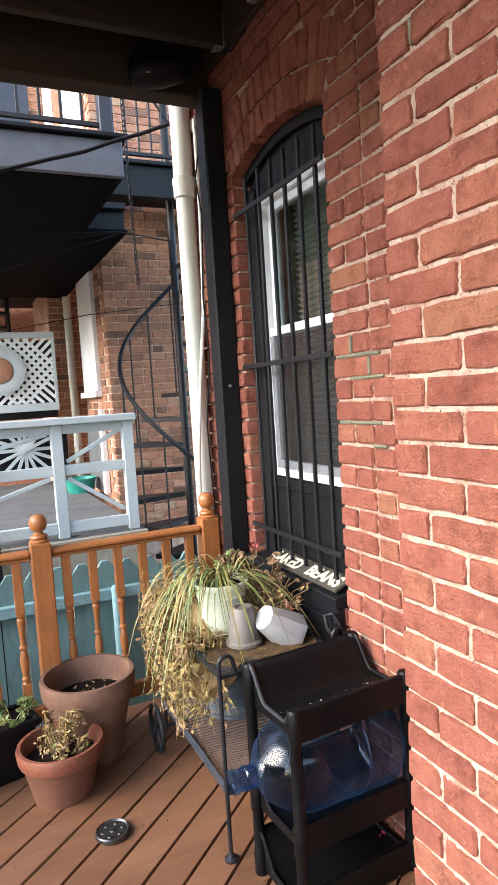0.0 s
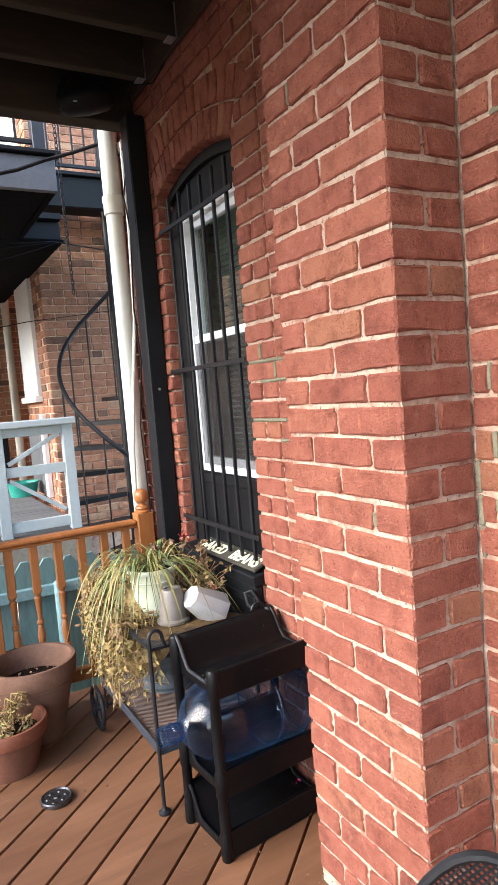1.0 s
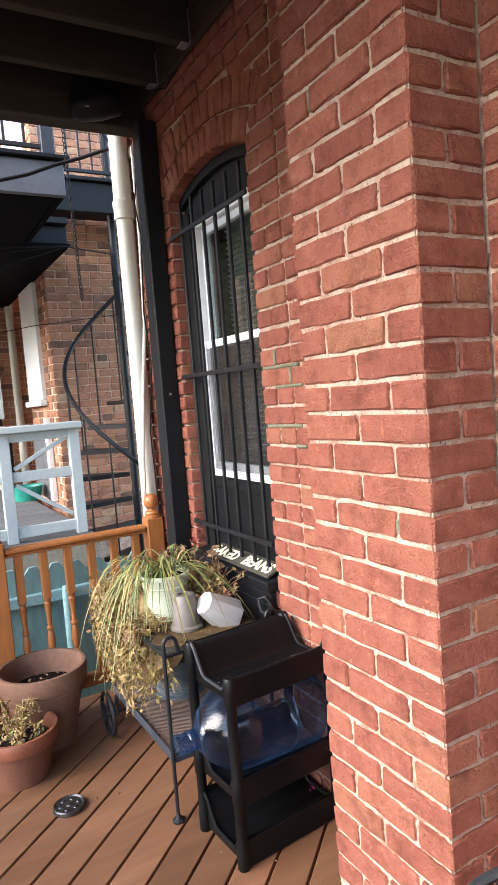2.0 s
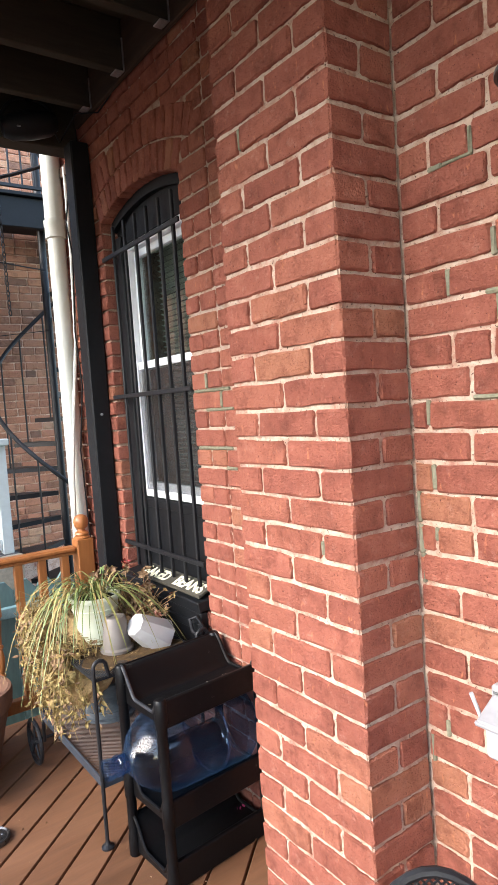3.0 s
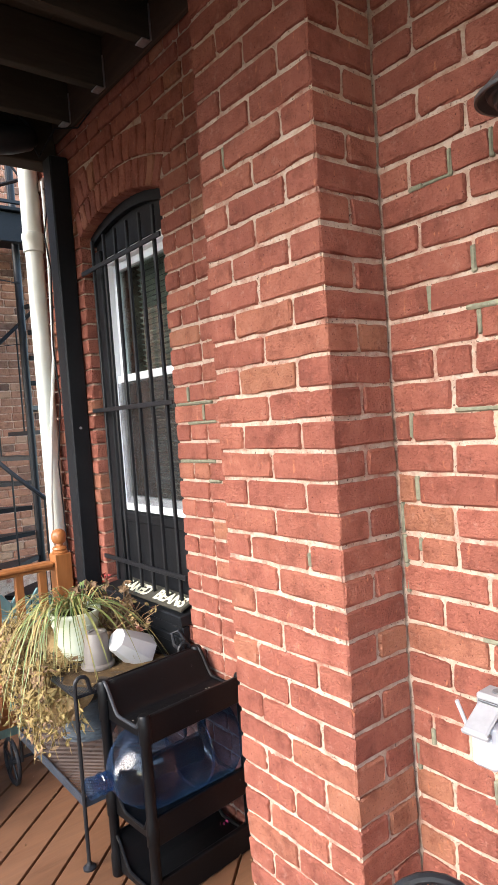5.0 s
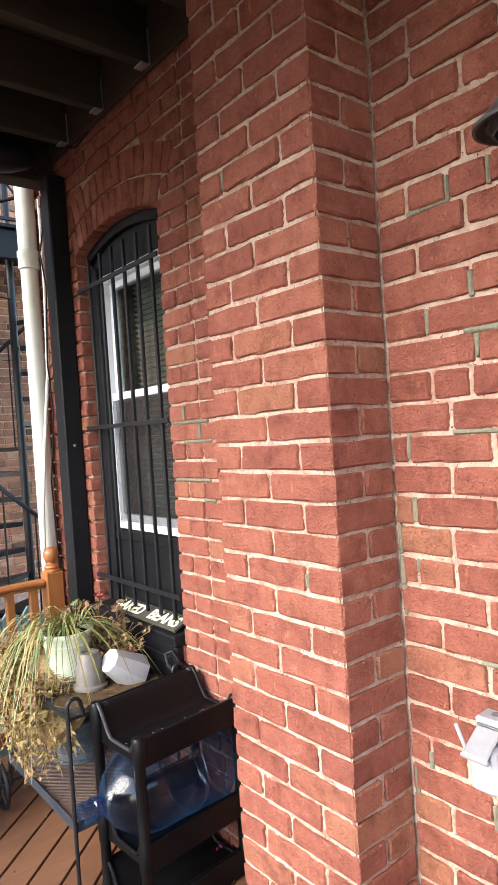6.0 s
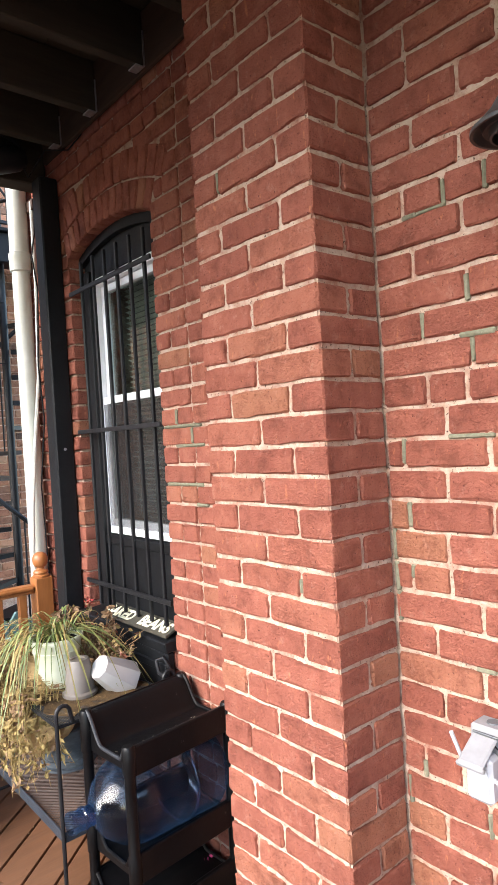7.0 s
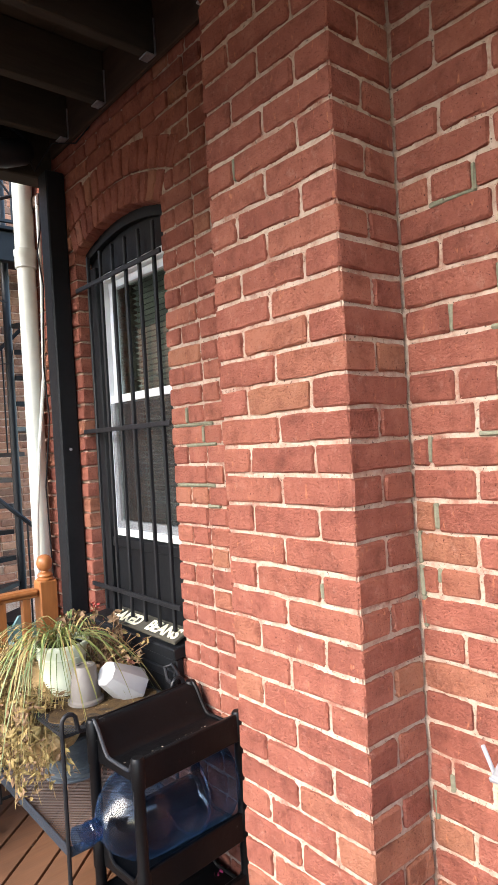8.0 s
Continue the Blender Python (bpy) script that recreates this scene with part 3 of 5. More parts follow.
for lo, hi in (((FY0, FZ0), (FY0 + 0.022, FZ1)), ((FY1 - 0.022, FZ0), (FY1, FZ1)), ((FY0, FZ1 - 0.03), (FY1, FZ1)), ((FY0, FZ0), (FY1, FZ0 + 0.025))):
    cbox(fr, (XW - 0.012, lo[0], lo[1]), (XW + 0.05, hi[0], hi[1]), 0.002)
part("window_frame", fr, VINYL, window, "white vinyl frame")


def sash(name, z0, z1, x, glass):
    s = bmesh.new()
    a, b = FY0 + 0.024, FY1 - 0.024
    for lo, hi in (((a, z0), (a + 0.024, z1)), ((b - 0.024, z0), (b, z1)), ((a + 0.024, z1 - 0.030), (b - 0.024, z1)), ((a + 0.024, z0), (b - 0.024, z0 + 0.032))):
        cbox(s, (x, lo[0], lo[1]), (x + 0.028, hi[0], hi[1]), 0.002)
    ob = part(name, s, VINYL, window, "white vinyl sash")
    g = part("pane", box((x + 0.012, a + 0.02, z0 + 0.028), (x + 0.016, b - 0.02, z1 - 0.026), 0.0005), glass, ob, "clear glass pane")
    g.visible_shadow = False
    return ob


sash("upper_sash", FM - 0.012, FZ1 - 0.032, XW + 0.012, PANE)
lower = sash("lower_sash", FZ0 + 0.027, FM + 0.022, XW - 0.004, PANE)
scr = part("insect_screen", box((XW - 0.009, FY0 + 0.03, FZ0 + 0.03), (XW - 0.0075, FY1 - 0.03, FM - 0.01), 0.0003), SCREEN, window, "grey insect screen over the lower sash")
scr.visible_shadow = False

# dark room behind, with a slatted blind
room = bmesh.new()
for lo, hi in (((3.2, 0.4, 0.0), (3.25, 3.6, 2.7)), ((1.31, 0.35, 0.0), (3.2, 0.4, 2.7)), ((1.31, 3.6, 0.0), (3.2, 3.65, 2.7)), ((1.31, 0.4, -0.05), (3.2, 3.6, 0.0)), ((1.31, 0.4, 2.7), (3.2, 3.6, 2.75))):
    cbox(room, lo, hi, 0.002)
solo("wall_room_inside", room, PLASTER, label="plain plaster walls of the dark room inside", category="wall", kind="structure")
blind = thing("window_blind", (1.185, 0, 0), label="cream slatted blind hanging inside the window", category="blind")
z = 1.06
while z < 2.03:
    m = Matrix.Translation((0, 0, z)) @ Matrix.Rotation(radians(20), 4, "Y")
    part("slat", box((-0.0125, FY0 + 0.05, -0.0006), (0.0125, FY1 - 0.085, 0.0006), 0.0004, 0, m), BLIND, blind)
    z += 0.0225
part("headrail", box((-0.015, FY0 + 0.045, 2.03), (0.015, FY1 - 0.045, 2.06), 0.003), BLIND, blind)
for y in (FY0 + 0.12, FY1 - 0.12):
    part("ladder_cord", rod((-0.014, y, 1.05), (-0.014, y, 2.04), 0.0012, 5), BLIND, blind)

# security bars
bars = thing("window_bars", (0, 0, 0), label="black wrought iron security bars over the window", category="security bars")
for z, a, b in ((2.005, WY0 - 0.0, WY1 + 0.005), (1.427, WY0, WY1 + 0.005), (0.806, WY0, WY1 + 0.005)):
    part("cross_bar", box((0.993, a + 0.004, z - 0.008), (1.002, b - 0.006, z + 0.009), 0.0015), IRON, bars)
for y in (2.205, 2.100, 2.003, 1.907, 1.809, 1.711):
    part("upright_bar", box((1.003, y - 0.0065, 0.715), (1.015, y + 0.0065, 2.123), 0.0015, 0.0003), IRON, bars)

# sill with the lettered board
sill = thing("window_sill", (0, 0, 0), label="black painted window sill above the brickwork", category="sill", kind="structure")
m = Matrix.Translation((1.0, 0, 0.665)) @ Matrix.Rotation(radians(-7), 4, "Y")
part("sill_board", box((-0.040, WY0 + 0.004, -0.022), (0.07, WY1 + 0.03, 0.018), 0.004, 0, m), BLACK, sill)
part("apron", box((0.968, WY0 + 0.006, 0.50), (0.9985, WY1 + 0.02, 0.640), 0.005), BLACK, sill, "black painted apron board")
part("apron_lip", box((0.958, WY0 + 0.006, 0.575), (0.9675, WY1 + 0.02, 0.605), 0.004), BLACK, sill)
sign = thing("lettered_sign", (1.010, 1.910, 0.706), label="narrow worn board with cream painted lettering lying on the sill", category="sign")
tilt = Matrix.Rotation(radians(-24), 4, "Y")
part("board", box((-0.038, -0.240, -0.006), (0.038, 0.240, 0.005), 0.002, 0.0004, tilt), SIGNWOOD, sign)
for words, y0, w in (("BAKED", 0.222, 0.195), ("BEANS", -0.028, 0.195)):
    fc = bpy.data.curves.new("lettering", "FONT")
    fc.body, fc.size, fc.extrude, fc.offset, fc.space_character = words, 0.068, 0.0006, 0.0022, 1.0
    tmp = new("lettering_source", fc)
    bpy.context.view_layer.update()
    me = bpy.data.meshes.new_from_object(tmp.evaluated_get(bpy.context.evaluated_depsgraph_get()))
    bpy.data.objects.remove(tmp)
    me.name = "lettering"
    xs = [v.co.x for v in me.vertices]
    k = w / (max(xs) - min(xs))
    me.transform(tilt @ Matrix.Translation((-0.025, y0, 0.0062)) @ Matrix(((0, 1, 0, 0), (-1, 0, 0, 0), (0, 0, 1, 0), (0, 0, 0, 1))) @ Matrix.Diagonal((k, 1, 1, 1)))
    me.materials.clear()
    me.materials.append(LETTER)
    ob = new("lettering", me)
    ob.parent = sign
    tagged(ob, "cream painted block letters")

# white downpipe with cables beyond the post
pipe = thing("downpipe", (0.950, 2.70, 0), label="white plastic downpipe with a collar, fixed at the wall end", category="downpipe")
part("lower_pipe", lathe(bmesh.new(), [(0.040, -1.2), (0.040, 2.22)], 20), PIPE, pipe)
part("collar", lathe(bmesh.new(), [(0.041, 2.19), (0.048, 2.195), (0.048, 2.245), (0.051, 2.25), (0.051, 2.275), (0.041, 2.28)], 20), PIPE, pipe)
part("upper_pipe", lathe(bmesh.new(), [(0.044, 2.27), (0.044, 2.95)], 20), PIPE, pipe)
part("bracket_block", box((0.03, -0.10, 2.46), (0.046, 0.0, 2.512), 0.004), TRAYWOOD, pipe, "small brown wood block")
hose = solo("hanging_cable_white", tube(bmesh.new(), [(0.985, 2.62, 2.5), (0.985, 2.62, 2.1), (0.975, 2.63, 1.7), (0.945, 2.645, 1.4), (0.915, 2.645, 1.1), (0.905, 2.645, 0.9), (0.908, 2.65, 0.6), (0.92, 2.65, 0.2), (0.92, 2.65, -0.1)], 0.0085, 8), PIPE,
            label="white flexible conduit hanging beside the downpipe", category="cable")
solo("hanging_cable_black", tube(bmesh.new(), [(0.992, 2.60, 2.51), (0.985, 2.60, 2.35), (0.970, 2.61, 2.25), (0.988, 2.61, 2.1), (0.972, 2.62, 1.75), (0.985, 2.62, 1.5), (0.955, 2.63, 1.2), (0.965, 2.63, 0.8), (0.97, 2.64, 0.3)], 0.0035, 6), CABLE,
     label="thin black cable hanging beside the downpipe", category="cable")

# loudspeaker under the beam
spk = thing("outdoor_speaker", (0.765, 2.39, 2.555), -12, label="black outdoor loudspeaker hung below the joists", category="speaker")
bm = bmesh.new()
lathe(bm, [(0.0, -0.115), (0.04, -0.11), (0.062, -0.08), (0.070, 0.0), (0.062, 0.08), (0.04, 0.11), (0.0, 0.115)], 18, Matrix.Rotation(radians(78), 4, "Y") @ Matrix.Diagonal((0.8, 0.9, 1, 1)))
part("housing", bm, BLACK, spk)
part("bracket", tube(bmesh.new(), arc((0, 0, 0.0), 0.11, 10, 170, 12), 0.008), BLACK, spk)
part("stem", rod((0, 0, 0.10), (0, 0, 0.2), 0.012), BLACK, spk)
part("badge", box((-0.055, -0.066, -0.035), (-0.04, -0.060, -0.030), 0.001), ZINC, spk)
solo("speaker_cable", tube(bmesh.new(), [(0.80, 2.37, 2.58), (0.85, 2.36, 2.55), (0.88, 2.37, 2.50), (0.90, 2.39, 2.53), (0.93, 2.30, 2.60), (0.993, 2.22, 2.585), (0.994, 2.10, 2.60), (0.992, 1.98, 2.66)], 0.003, 6), CABLE,
     label="thin black speaker cable looping to the wall", category="cable")

# ---- porch railing ----
RY = 2.575
rail = thing("railing", (0, RY, 0), label="orange stained wooden railing with turned balusters", category="railing")
X_L, X_R = -1.28, 0.905
N1, N2 = 0.205, 0.905
def newel(x):
    p = part("newel_post", box((x - 0.038, -0.038, -0.02), (x + 0.038, 0.038, 0.80), 0.004), STAIN, rail)
    part("finial", lathe(bmesh.new(), [(0.0, 0.795), (0.036, 0.797), (0.038, 0.806), (0.030, 0.812), (0.034, 0.820), (0.030, 0.828), (0.017, 0.834), (0.016, 0.842), (0.026, 0.848),
                                       (0.032, 0.860), (0.0345, 0.875), (0.032, 0.890), (0.024, 0.902), (0.011, 0.909), (0.0, 0.910)], 20, Matrix.Translation((x, 0, 0))), STAIN, p, "turned ball finial")
for x in (X_L, -0.52, N1, N2):
    newel(x)
for a, b in ((X_L + 0.04, -0.56), (-0.48, N1 - 0.04), (N1 + 0.04, N2 - 0.04)):
    part("top_rail", box((a, -0.030, 0.746), (b, 0.030, 0.772), 0.009), STAIN, rail)
    part("under_rail", box((a, -0.019, 0.734), (b, 0.019, 0.7465), 0.003), STAIN, rail)
    part("bottom_rail", box((a, -0.020, 0.095), (b, 0.020, 0.150), 0.004), STAIN, rail)
    n = round((b - a) / 0.104)
    for i in range(n):
        x = a + (b - a) * (i + 0.5) / n
        s = bmesh.new()
        cbox(s, (x - 0.0165, -0.0165, 0.53), (x + 0.0165, 0.0165, 0.7345), 0.002)
        cbox(s, (x - 0.0165, -0.0165, 0.149), (x + 0.0165, 0.0165, 0.255), 0.002)
        lathe(s, [(0.0165, 0.254), (0.012, 0.262), (0.0165, 0.270), (0.0165, 0.276), (0.0105, 0.282), (0.0135, 0.300), (0.0165, 0.330), (0.0165, 0.350), (0.012, 0.378), (0.0095, 0.388),
                  (0.0155, 0.394), (0.0155, 0.402), (0.0095, 0.408), (0.011, 0.450), (0.0145, 0.490), (0.0165, 0.508), (0.011, 0.516), (0.0165, 0.524), (0.0165, 0.532)], 12, Matrix.Translation((x, 0, 0)))
        part("baluster", s, STAIN, rail)


# ---- pots on the deck ----
def flower_pot(name, at, r_base, r_top, h, lip, mat_, rim_mat, label, group, soil_at):
    t = thing(name, at, label=label, category="flower pot", group=group)
    th = 0.012
    part("body", lathe(bmesh.new(), [(0, 0.0), (r_base, 0.0), (r_base + (r_top - r_base) * 0.5, h * 0.5), (r_top - 0.012, h - lip), (r_top - 0.012 - th, h - lip), (r_base - th, 0.02), (0, 0.02)], 36), mat_, t)
    part("rim", lathe(bmesh.new(), [(r_top - 0.014, h - lip - 0.004), (r_top - 0.004, h - lip), (r_top, h - lip + 0.01), (r_top + 0.004, h - 0.012), (r_top, h), (r_top - 0.012, h), (r_top - 0.018, h - 0.012), (r_top - 0.024, h - lip), (r_top - 0.014, h - lip - 0.004)], 40), rim_mat, t)
    s = bmesh.new()
    rs = r_base + (r_top - r_base) * soil_at / h - th - 0.003
    lathe(s, [(0, soil_at + 0.012), (rs * 0.35, soil_at + 0.008), (rs * 0.7, soil_at + 0.004), (rs, soil_at), (rs, soil_at - 0.02), (0, soil_at - 0.02)], 24)
    part("soil", s, SOIL, t, "dark potting soil")
    return t


big = flower_pot("flower_pot", (0.318, 2.400, 0), 0.105, 0.172, 0.315, 0.075, TERRA, TERRA, "large aged terracotta pot holding only soil", "deck flower pots", 0.225)
part("groove_band", lathe(bmesh.new(), [(0.148, 0.222), (0.159, 0.226), (0.159, 0.236), (0.150, 0.242), (0.148, 0.222)], 36), TERRA, big)
crumbs = bmesh.new()
for i in range(60):
    a, d = random.uniform(0, 6.28), 0.115 * math.sqrt(random.random())
    leaf(crumbs, (d * math.cos(a), d * math.sin(a), 0.236), (random.uniform(-1, 1), random.uniform(-1, 1), 0.15), random.uniform(0.006, 0.016), 0.2)
tagged(part("leaf_litter", crumbs, BROWNLEAF, big, "brown litter on the soil"), kind="stuff")
small = flower_pot("flower_pot", (0.178, 2.205, 0), 0.098, 0.142, 0.185, 0.052, TERRA_DULL, TERRA_RED, "red-rimmed terracotta pot holding a withered plant", "deck flower pots", 0.135)
st, lv, br = bmesh.new(), bmesh.new(), bmesh.new()
for i in range(17):
    a = random.uniform(0, 6.28)
    d = random.uniform(0.02, 0.085)
    top = Vector((d * math.cos(a) * 1.3, d * math.sin(a) * 1.3, 0.17 + random.uniform(0.03, 0.13)))
    base = Vector((d * 0.5 * math.cos(a), d * 0.5 * math.sin(a), 0.14))
    mid = (base + top) / 2 + Vector((random.uniform(-.015, .015), random.uniform(-.015, .015), 0.015))
    end = top + Vector((random.uniform(-0.03, 0.03), random.uniform(-0.03, 0.03), -random.uniform(0.0, 0.02)))
    tube(st, (base, mid, top, end), 0.0035, 6, 0.6)
    for k in range(30):
        p = mid.lerp(end, random.random()) + Vector((random.uniform(-.02, .02), random.uniform(-.02, .02), random.uniform(-0.03, .01)))
        leaf(lv if random.random() < 0.55 else br, p, (random.uniform(-1, 1), random.uniform(-1, 1), random.uniform(-1.2, 0.2)), random.uniform(0.007, 0.016), 0.9)
plant = thing("withered_plant", (0.178, 2.205, 0.0), label="withered plant with curled dry leaves in the small pot", category="plant")
part("stem_tangle", st, DRY, plant)
part("dry_leaf_mass", lv, DRY, plant, "curled straw coloured leaves")
part("brown_leaf_mass", br, BROWNLEAF, plant, "curled brown leaves")
gl = bmesh.new()
for i in range(14):
    leaf(gl, (random.uniform(-.04, .09), random.uniform(-.1, .02), 0.15 + random.uniform(0, 0.02)), (random.uniform(-1, 1), random.uniform(-1, 1), 0.3), random.uniform(0.015, 0.03), 0.3)
part("green_leaf_mass", gl, GREEN, plant, "a few small green leaves")

# black trough planter with trailing greenery
trough = thing("planter_trough", (-0.16, 2.37, 0), 14, label="black plastic trough planter with trailing green plants", category="planter")
bm = bmesh.new()
prism(bm, [(-0.27, -0.075), (0.27, -0.075), (0.27, 0.075), (-0.27, 0.075)], 0.0, 0.19)
for v in bm.verts:
    if v.co.z < 0.1:
        v.co.x *= 0.92
        v.co.y *= 0.8
bmesh.ops.bevel(bm, geom=list(bm.edges), offset=0.008, segments=2, affect="EDGES")
part("body", bm, PLASTIC, trough)
bm = bmesh.new()
for lo, hi in (((-0.285, -0.09, 0.185), (0.285, -0.068, 0.212)), ((-0.285, 0.068, 0.185), (0.285, 0.09, 0.212)), ((-0.285, -0.068, 0.185), (-0.263, 0.068, 0.212)), ((0.263, -0.068, 0.185), (0.285, 0.068, 0.212))):
    cbox(bm, lo, hi, 0.004)
part("rim", bm, PLASTIC, trough)
part("soil", box((-0.26, -0.066, 0.186), (0.26, 0.066, 0.200), 0.002, 0.001), SOIL, trough)
vine = thing("trailing_plant", (-0.16, 2.37, 0.2), 14, label="small green and yellow trailing plant in the trough", category="plant")
gl, yl, st = bmesh.new(), bmesh.new(), bmesh.new()
for i in range(26):
    x = random.uniform(-0.26, 0.30)
    b = Vector((x, random.uniform(-.05, .05), 0))
    e = b + Vector((random.uniform(-.03, .08), random.uniform(-.09, .05), random.uniform(0.01, 0.06)))
    tube(st, (b, (b + e) / 2 + Vector((0, 0, 0.02)), e), 0.0015, 5)
    for k in range(7):
        p = b.lerp(e, random.uniform(0.3, 1)) + Vector((0, 0, random.uniform(0, .015)))
        leaf(gl if random.random() < 0.6 else yl, p, (random.uniform(-1, 1), random.uniform(-1, 1), random.uniform(-.3, .6)), random.uniform(0.016, 0.032), 0.3)
part("stem_tangle", st, BLADE, vine)
part("green_leaf_mass", gl, GREEN, vine)
part("yellow_leaf_mass", yl, BLADE, vine, "yellowing leaves")

# tin lid on the deck
tin = thing("tin_lid", (0.277, 1.905, 0.0), label="round embossed steel tin lid lying on the deck", category="lid")
part("disc", lathe(bmesh.new(), [(0, 0), (0.050, 0), (0.053, 0.004), (0.053, 0.014), (0.049, 0.017), (0.044, 0.013), (0, 0.013)], 32), STEEL, tin)
for i in range(6):
    a = math.pi * i / 3
    part("stud", lathe(bmesh.new(), [(0.007, 0.012), (0.005, 0.016), (0, 0.017)], 10, Matrix.Translation((0.030 * math.cos(a), 0.030 * math.sin(a), 0))), STEEL, tin)
part("centre_boss", lathe(bmesh.new(), [(0.011, 0.012), (0.009, 0.017), (0, 0.0175)], 14), STEEL, tin)

# ---- wire plant stand on wheels ----
SX0, SX1, SY0, SY1, SZL, SZT = 0.555, 0.93, 1.625, 2.24, 0.205, 0.535
stand = thing("plant_stand", (0, 0, 0), label="dark metal plant trolley with a mesh shelf and wheels", category="plant stand")


def cane(x, y, foot, wheel):
    pts = [(x, y, foot)] + [(x, y, 0.20), (x, y, 0.40), (x, y, 0.555)] + [(x + 0.022 - 0.022 * math.cos(radians(a)), y, 0.572 + 0.024 * math.sin(radians(a))) for a in (0, 30, 60, 90, 120, 150)] + [(x + 0.050, y, 0.540)]
    return part("leg", tube(bmesh.new(), pts, 0.0065, 8), IRON, stand)


for x, y, wheel in ((SX0, SY0, 0), (SX1, SY0, 0), (SX0 + 0.01, SY1 + 0.01, 1), (SX1, SY1 + 0.01, 1)):
    leg = cane(x, y, 0.006 if not wheel else 0.09, wheel)
    if not wheel:
        part("foot", lathe(bmesh.new(), [(0.0, 0.0), (0.020, 0.0), (0.020, 0.006), (0.010, 0.012), (0.0065, 0.022)], 16, Matrix.Translation((x, y, 0))), IRON, leg)
for x in (SX0 - 0.02, SX1 + 0.02):
    w = thing("wheel", (0, 0, 0))
    w.parent = stand
    rim = part("rim", tube(bmesh.new(), arc((x, SY1 + 0.035, 0.092), 0.084, 0, 337.5, 15, "yz") + [], 0.008, 8, closed=True), IRON, w)
    for k in range(5):
        a = 2 * math.pi * k / 5 + 0.3
        part("spoke", rod((x, SY1 + 0.035, 0.092), (x, SY1 + 0.035 + 0.08 * math.cos(a), 0.092 + 0.08 * math.sin(a)), 0.0045), IRON, w)
    part("hub", tube(bmesh.new(), ((x - 0.012, SY1 + 0.035, 0.092), (x + 0.012, SY1 + 0.035, 0.092)), 0.014, 12), IRON, w)
part("axle", rod((SX0 - 0.02, SY1 + 0.035, 0.092), (SX1 + 0.02, SY1 + 0.035, 0.092), 0.006), IRON, stand)
for z, nm, t in ((SZL, "lower_shelf_frame", 0.016), (SZT, "upper_shelf_frame", 0.005)):
    f = bmesh.new()
    for lo, hi in (((SX0, SY0, z - t), (SX0 + 0.006, SY1, z + t)), ((SX1 - 0.006, SY0, z - t), (SX1, SY1, z + t)), ((SX0 + 0.006, SY0, z - t), (SX1 - 0.006, SY0 + 0.006, z + t)), ((SX0 + 0.006, SY1 - 0.006, z - t), (SX1 - 0.006, SY1, z + t))):
        cbox(f, lo, hi, 0.0015)
    part(nm, f, SLATE_DARK if z < 0.3 else IRON, stand)


def wire_mesh(z0, step, r):
    """Two layers of crossing wires filling the trolley's plan."""
    ms = bmesh.new()
    for i in range(int((SX1 - SX0 + SY1 - SY0) / step)):
        for d in (1, -1):
            k = (SX0 + SY0 if d == 1 else SX0 - SY1) + i * step
            ya, yb = (max(SY0, k - SX1), min(SY1, k - SX0)) if d == 1 else (max(SY0, SX0 - k), min(SY1, SX1 - k))
            if yb > ya:
                tube(ms, [(k - d * ya, ya, z0 + 0.0015 * d), (k - d * yb, yb, z0 + 0.0015 * d)], r, 4)
    return ms


part("lower_mesh", wire_mesh(SZL + 0.002, 0.0125, 0.0014), MESHIRON, stand, "brown expanded metal mesh shelf", sharp=0)
part("upper_mesh", wire_mesh(SZT + 0.003, 0.0125, 0.0016), IRON, stand, "dark metal mesh shelf", sharp=0)
mat_bm = bmesh.new()
bmesh.ops.create_grid(mat_bm, x_segments=26, y_segments=40, size=0.5)
for v in mat_bm.verts:
    u, w = v.co.x, v.co.y
    v.co = Vector(((SX0 + SX1) / 2 + u * (0.33 + 0.05 * noise.noise(Vector((w * 9, 3, 0)))), 1.945 + w * (0.55 + 0.06 * noise.noise(Vector((u * 9, 7, 0)))), SZT + 0.0065 + 0.004 * noise.noise(Vector((u * 9, w * 12, 0)))))
solid = bmesh.ops.extrude_face_region(mat_bm, geom=mat_bm.faces[:])
for v in solid["geom"]:
    if isinstance(v, bmesh.types.BMVert):
        v.co.z = SZT + 0.0048
part("soil_mat", mat_bm, STRAWMAT, stand, "matted dry soil and coir lying on the mesh")

# upturned grey tub on the lower shelf
tub = thing("upturned_tub", (0.765, 2.055, SZL + 0.005), label="grey plastic tub upside down on the mesh shelf", category="tub")
part("shell", lathe(bmesh.new(), [(0.094, 0.0), (0.100, 0.002), (0.100, 0.010), (0.088, 0.014), (0.084, 0.050), (0.075, 0.130), (0.068, 0.136), (0, 0.136)], 32), TUBGREY, tub)
part("ridge", lathe(bmesh.new(), [(0.0855, 0.030), (0.0885, 0.033), (0.0850, 0.036)], 32), TUBGREY, tub)

# cream pot with the spider plant
wp = thing("cream_pot", (0.705, 1.955, SZT + 0.009), label="cream enamel flower pot with worn specks on the trolley", category="flower pot")
part("body", lathe(bmesh.new(), [(0, 0), (0.066, 0), (0.073, 0.06), (0.085, 0.155), (0.077, 0.155), (0.062, 0.01), (0, 0.01)], 32), CREAM, wp)
part("rim", lathe(bmesh.new(), [(0.084, 0.150), (0.092, 0.152), (0.094, 0.160), (0.092, 0.166), (0.081, 0.166), (0.078, 0.150), (0.084, 0.150)], 36), CREAM, wp)
part("band", lathe(bmesh.new(), [(0.0815, 0.118), (0.0840, 0.120), (0.0825, 0.123)], 32), CREAM, wp)
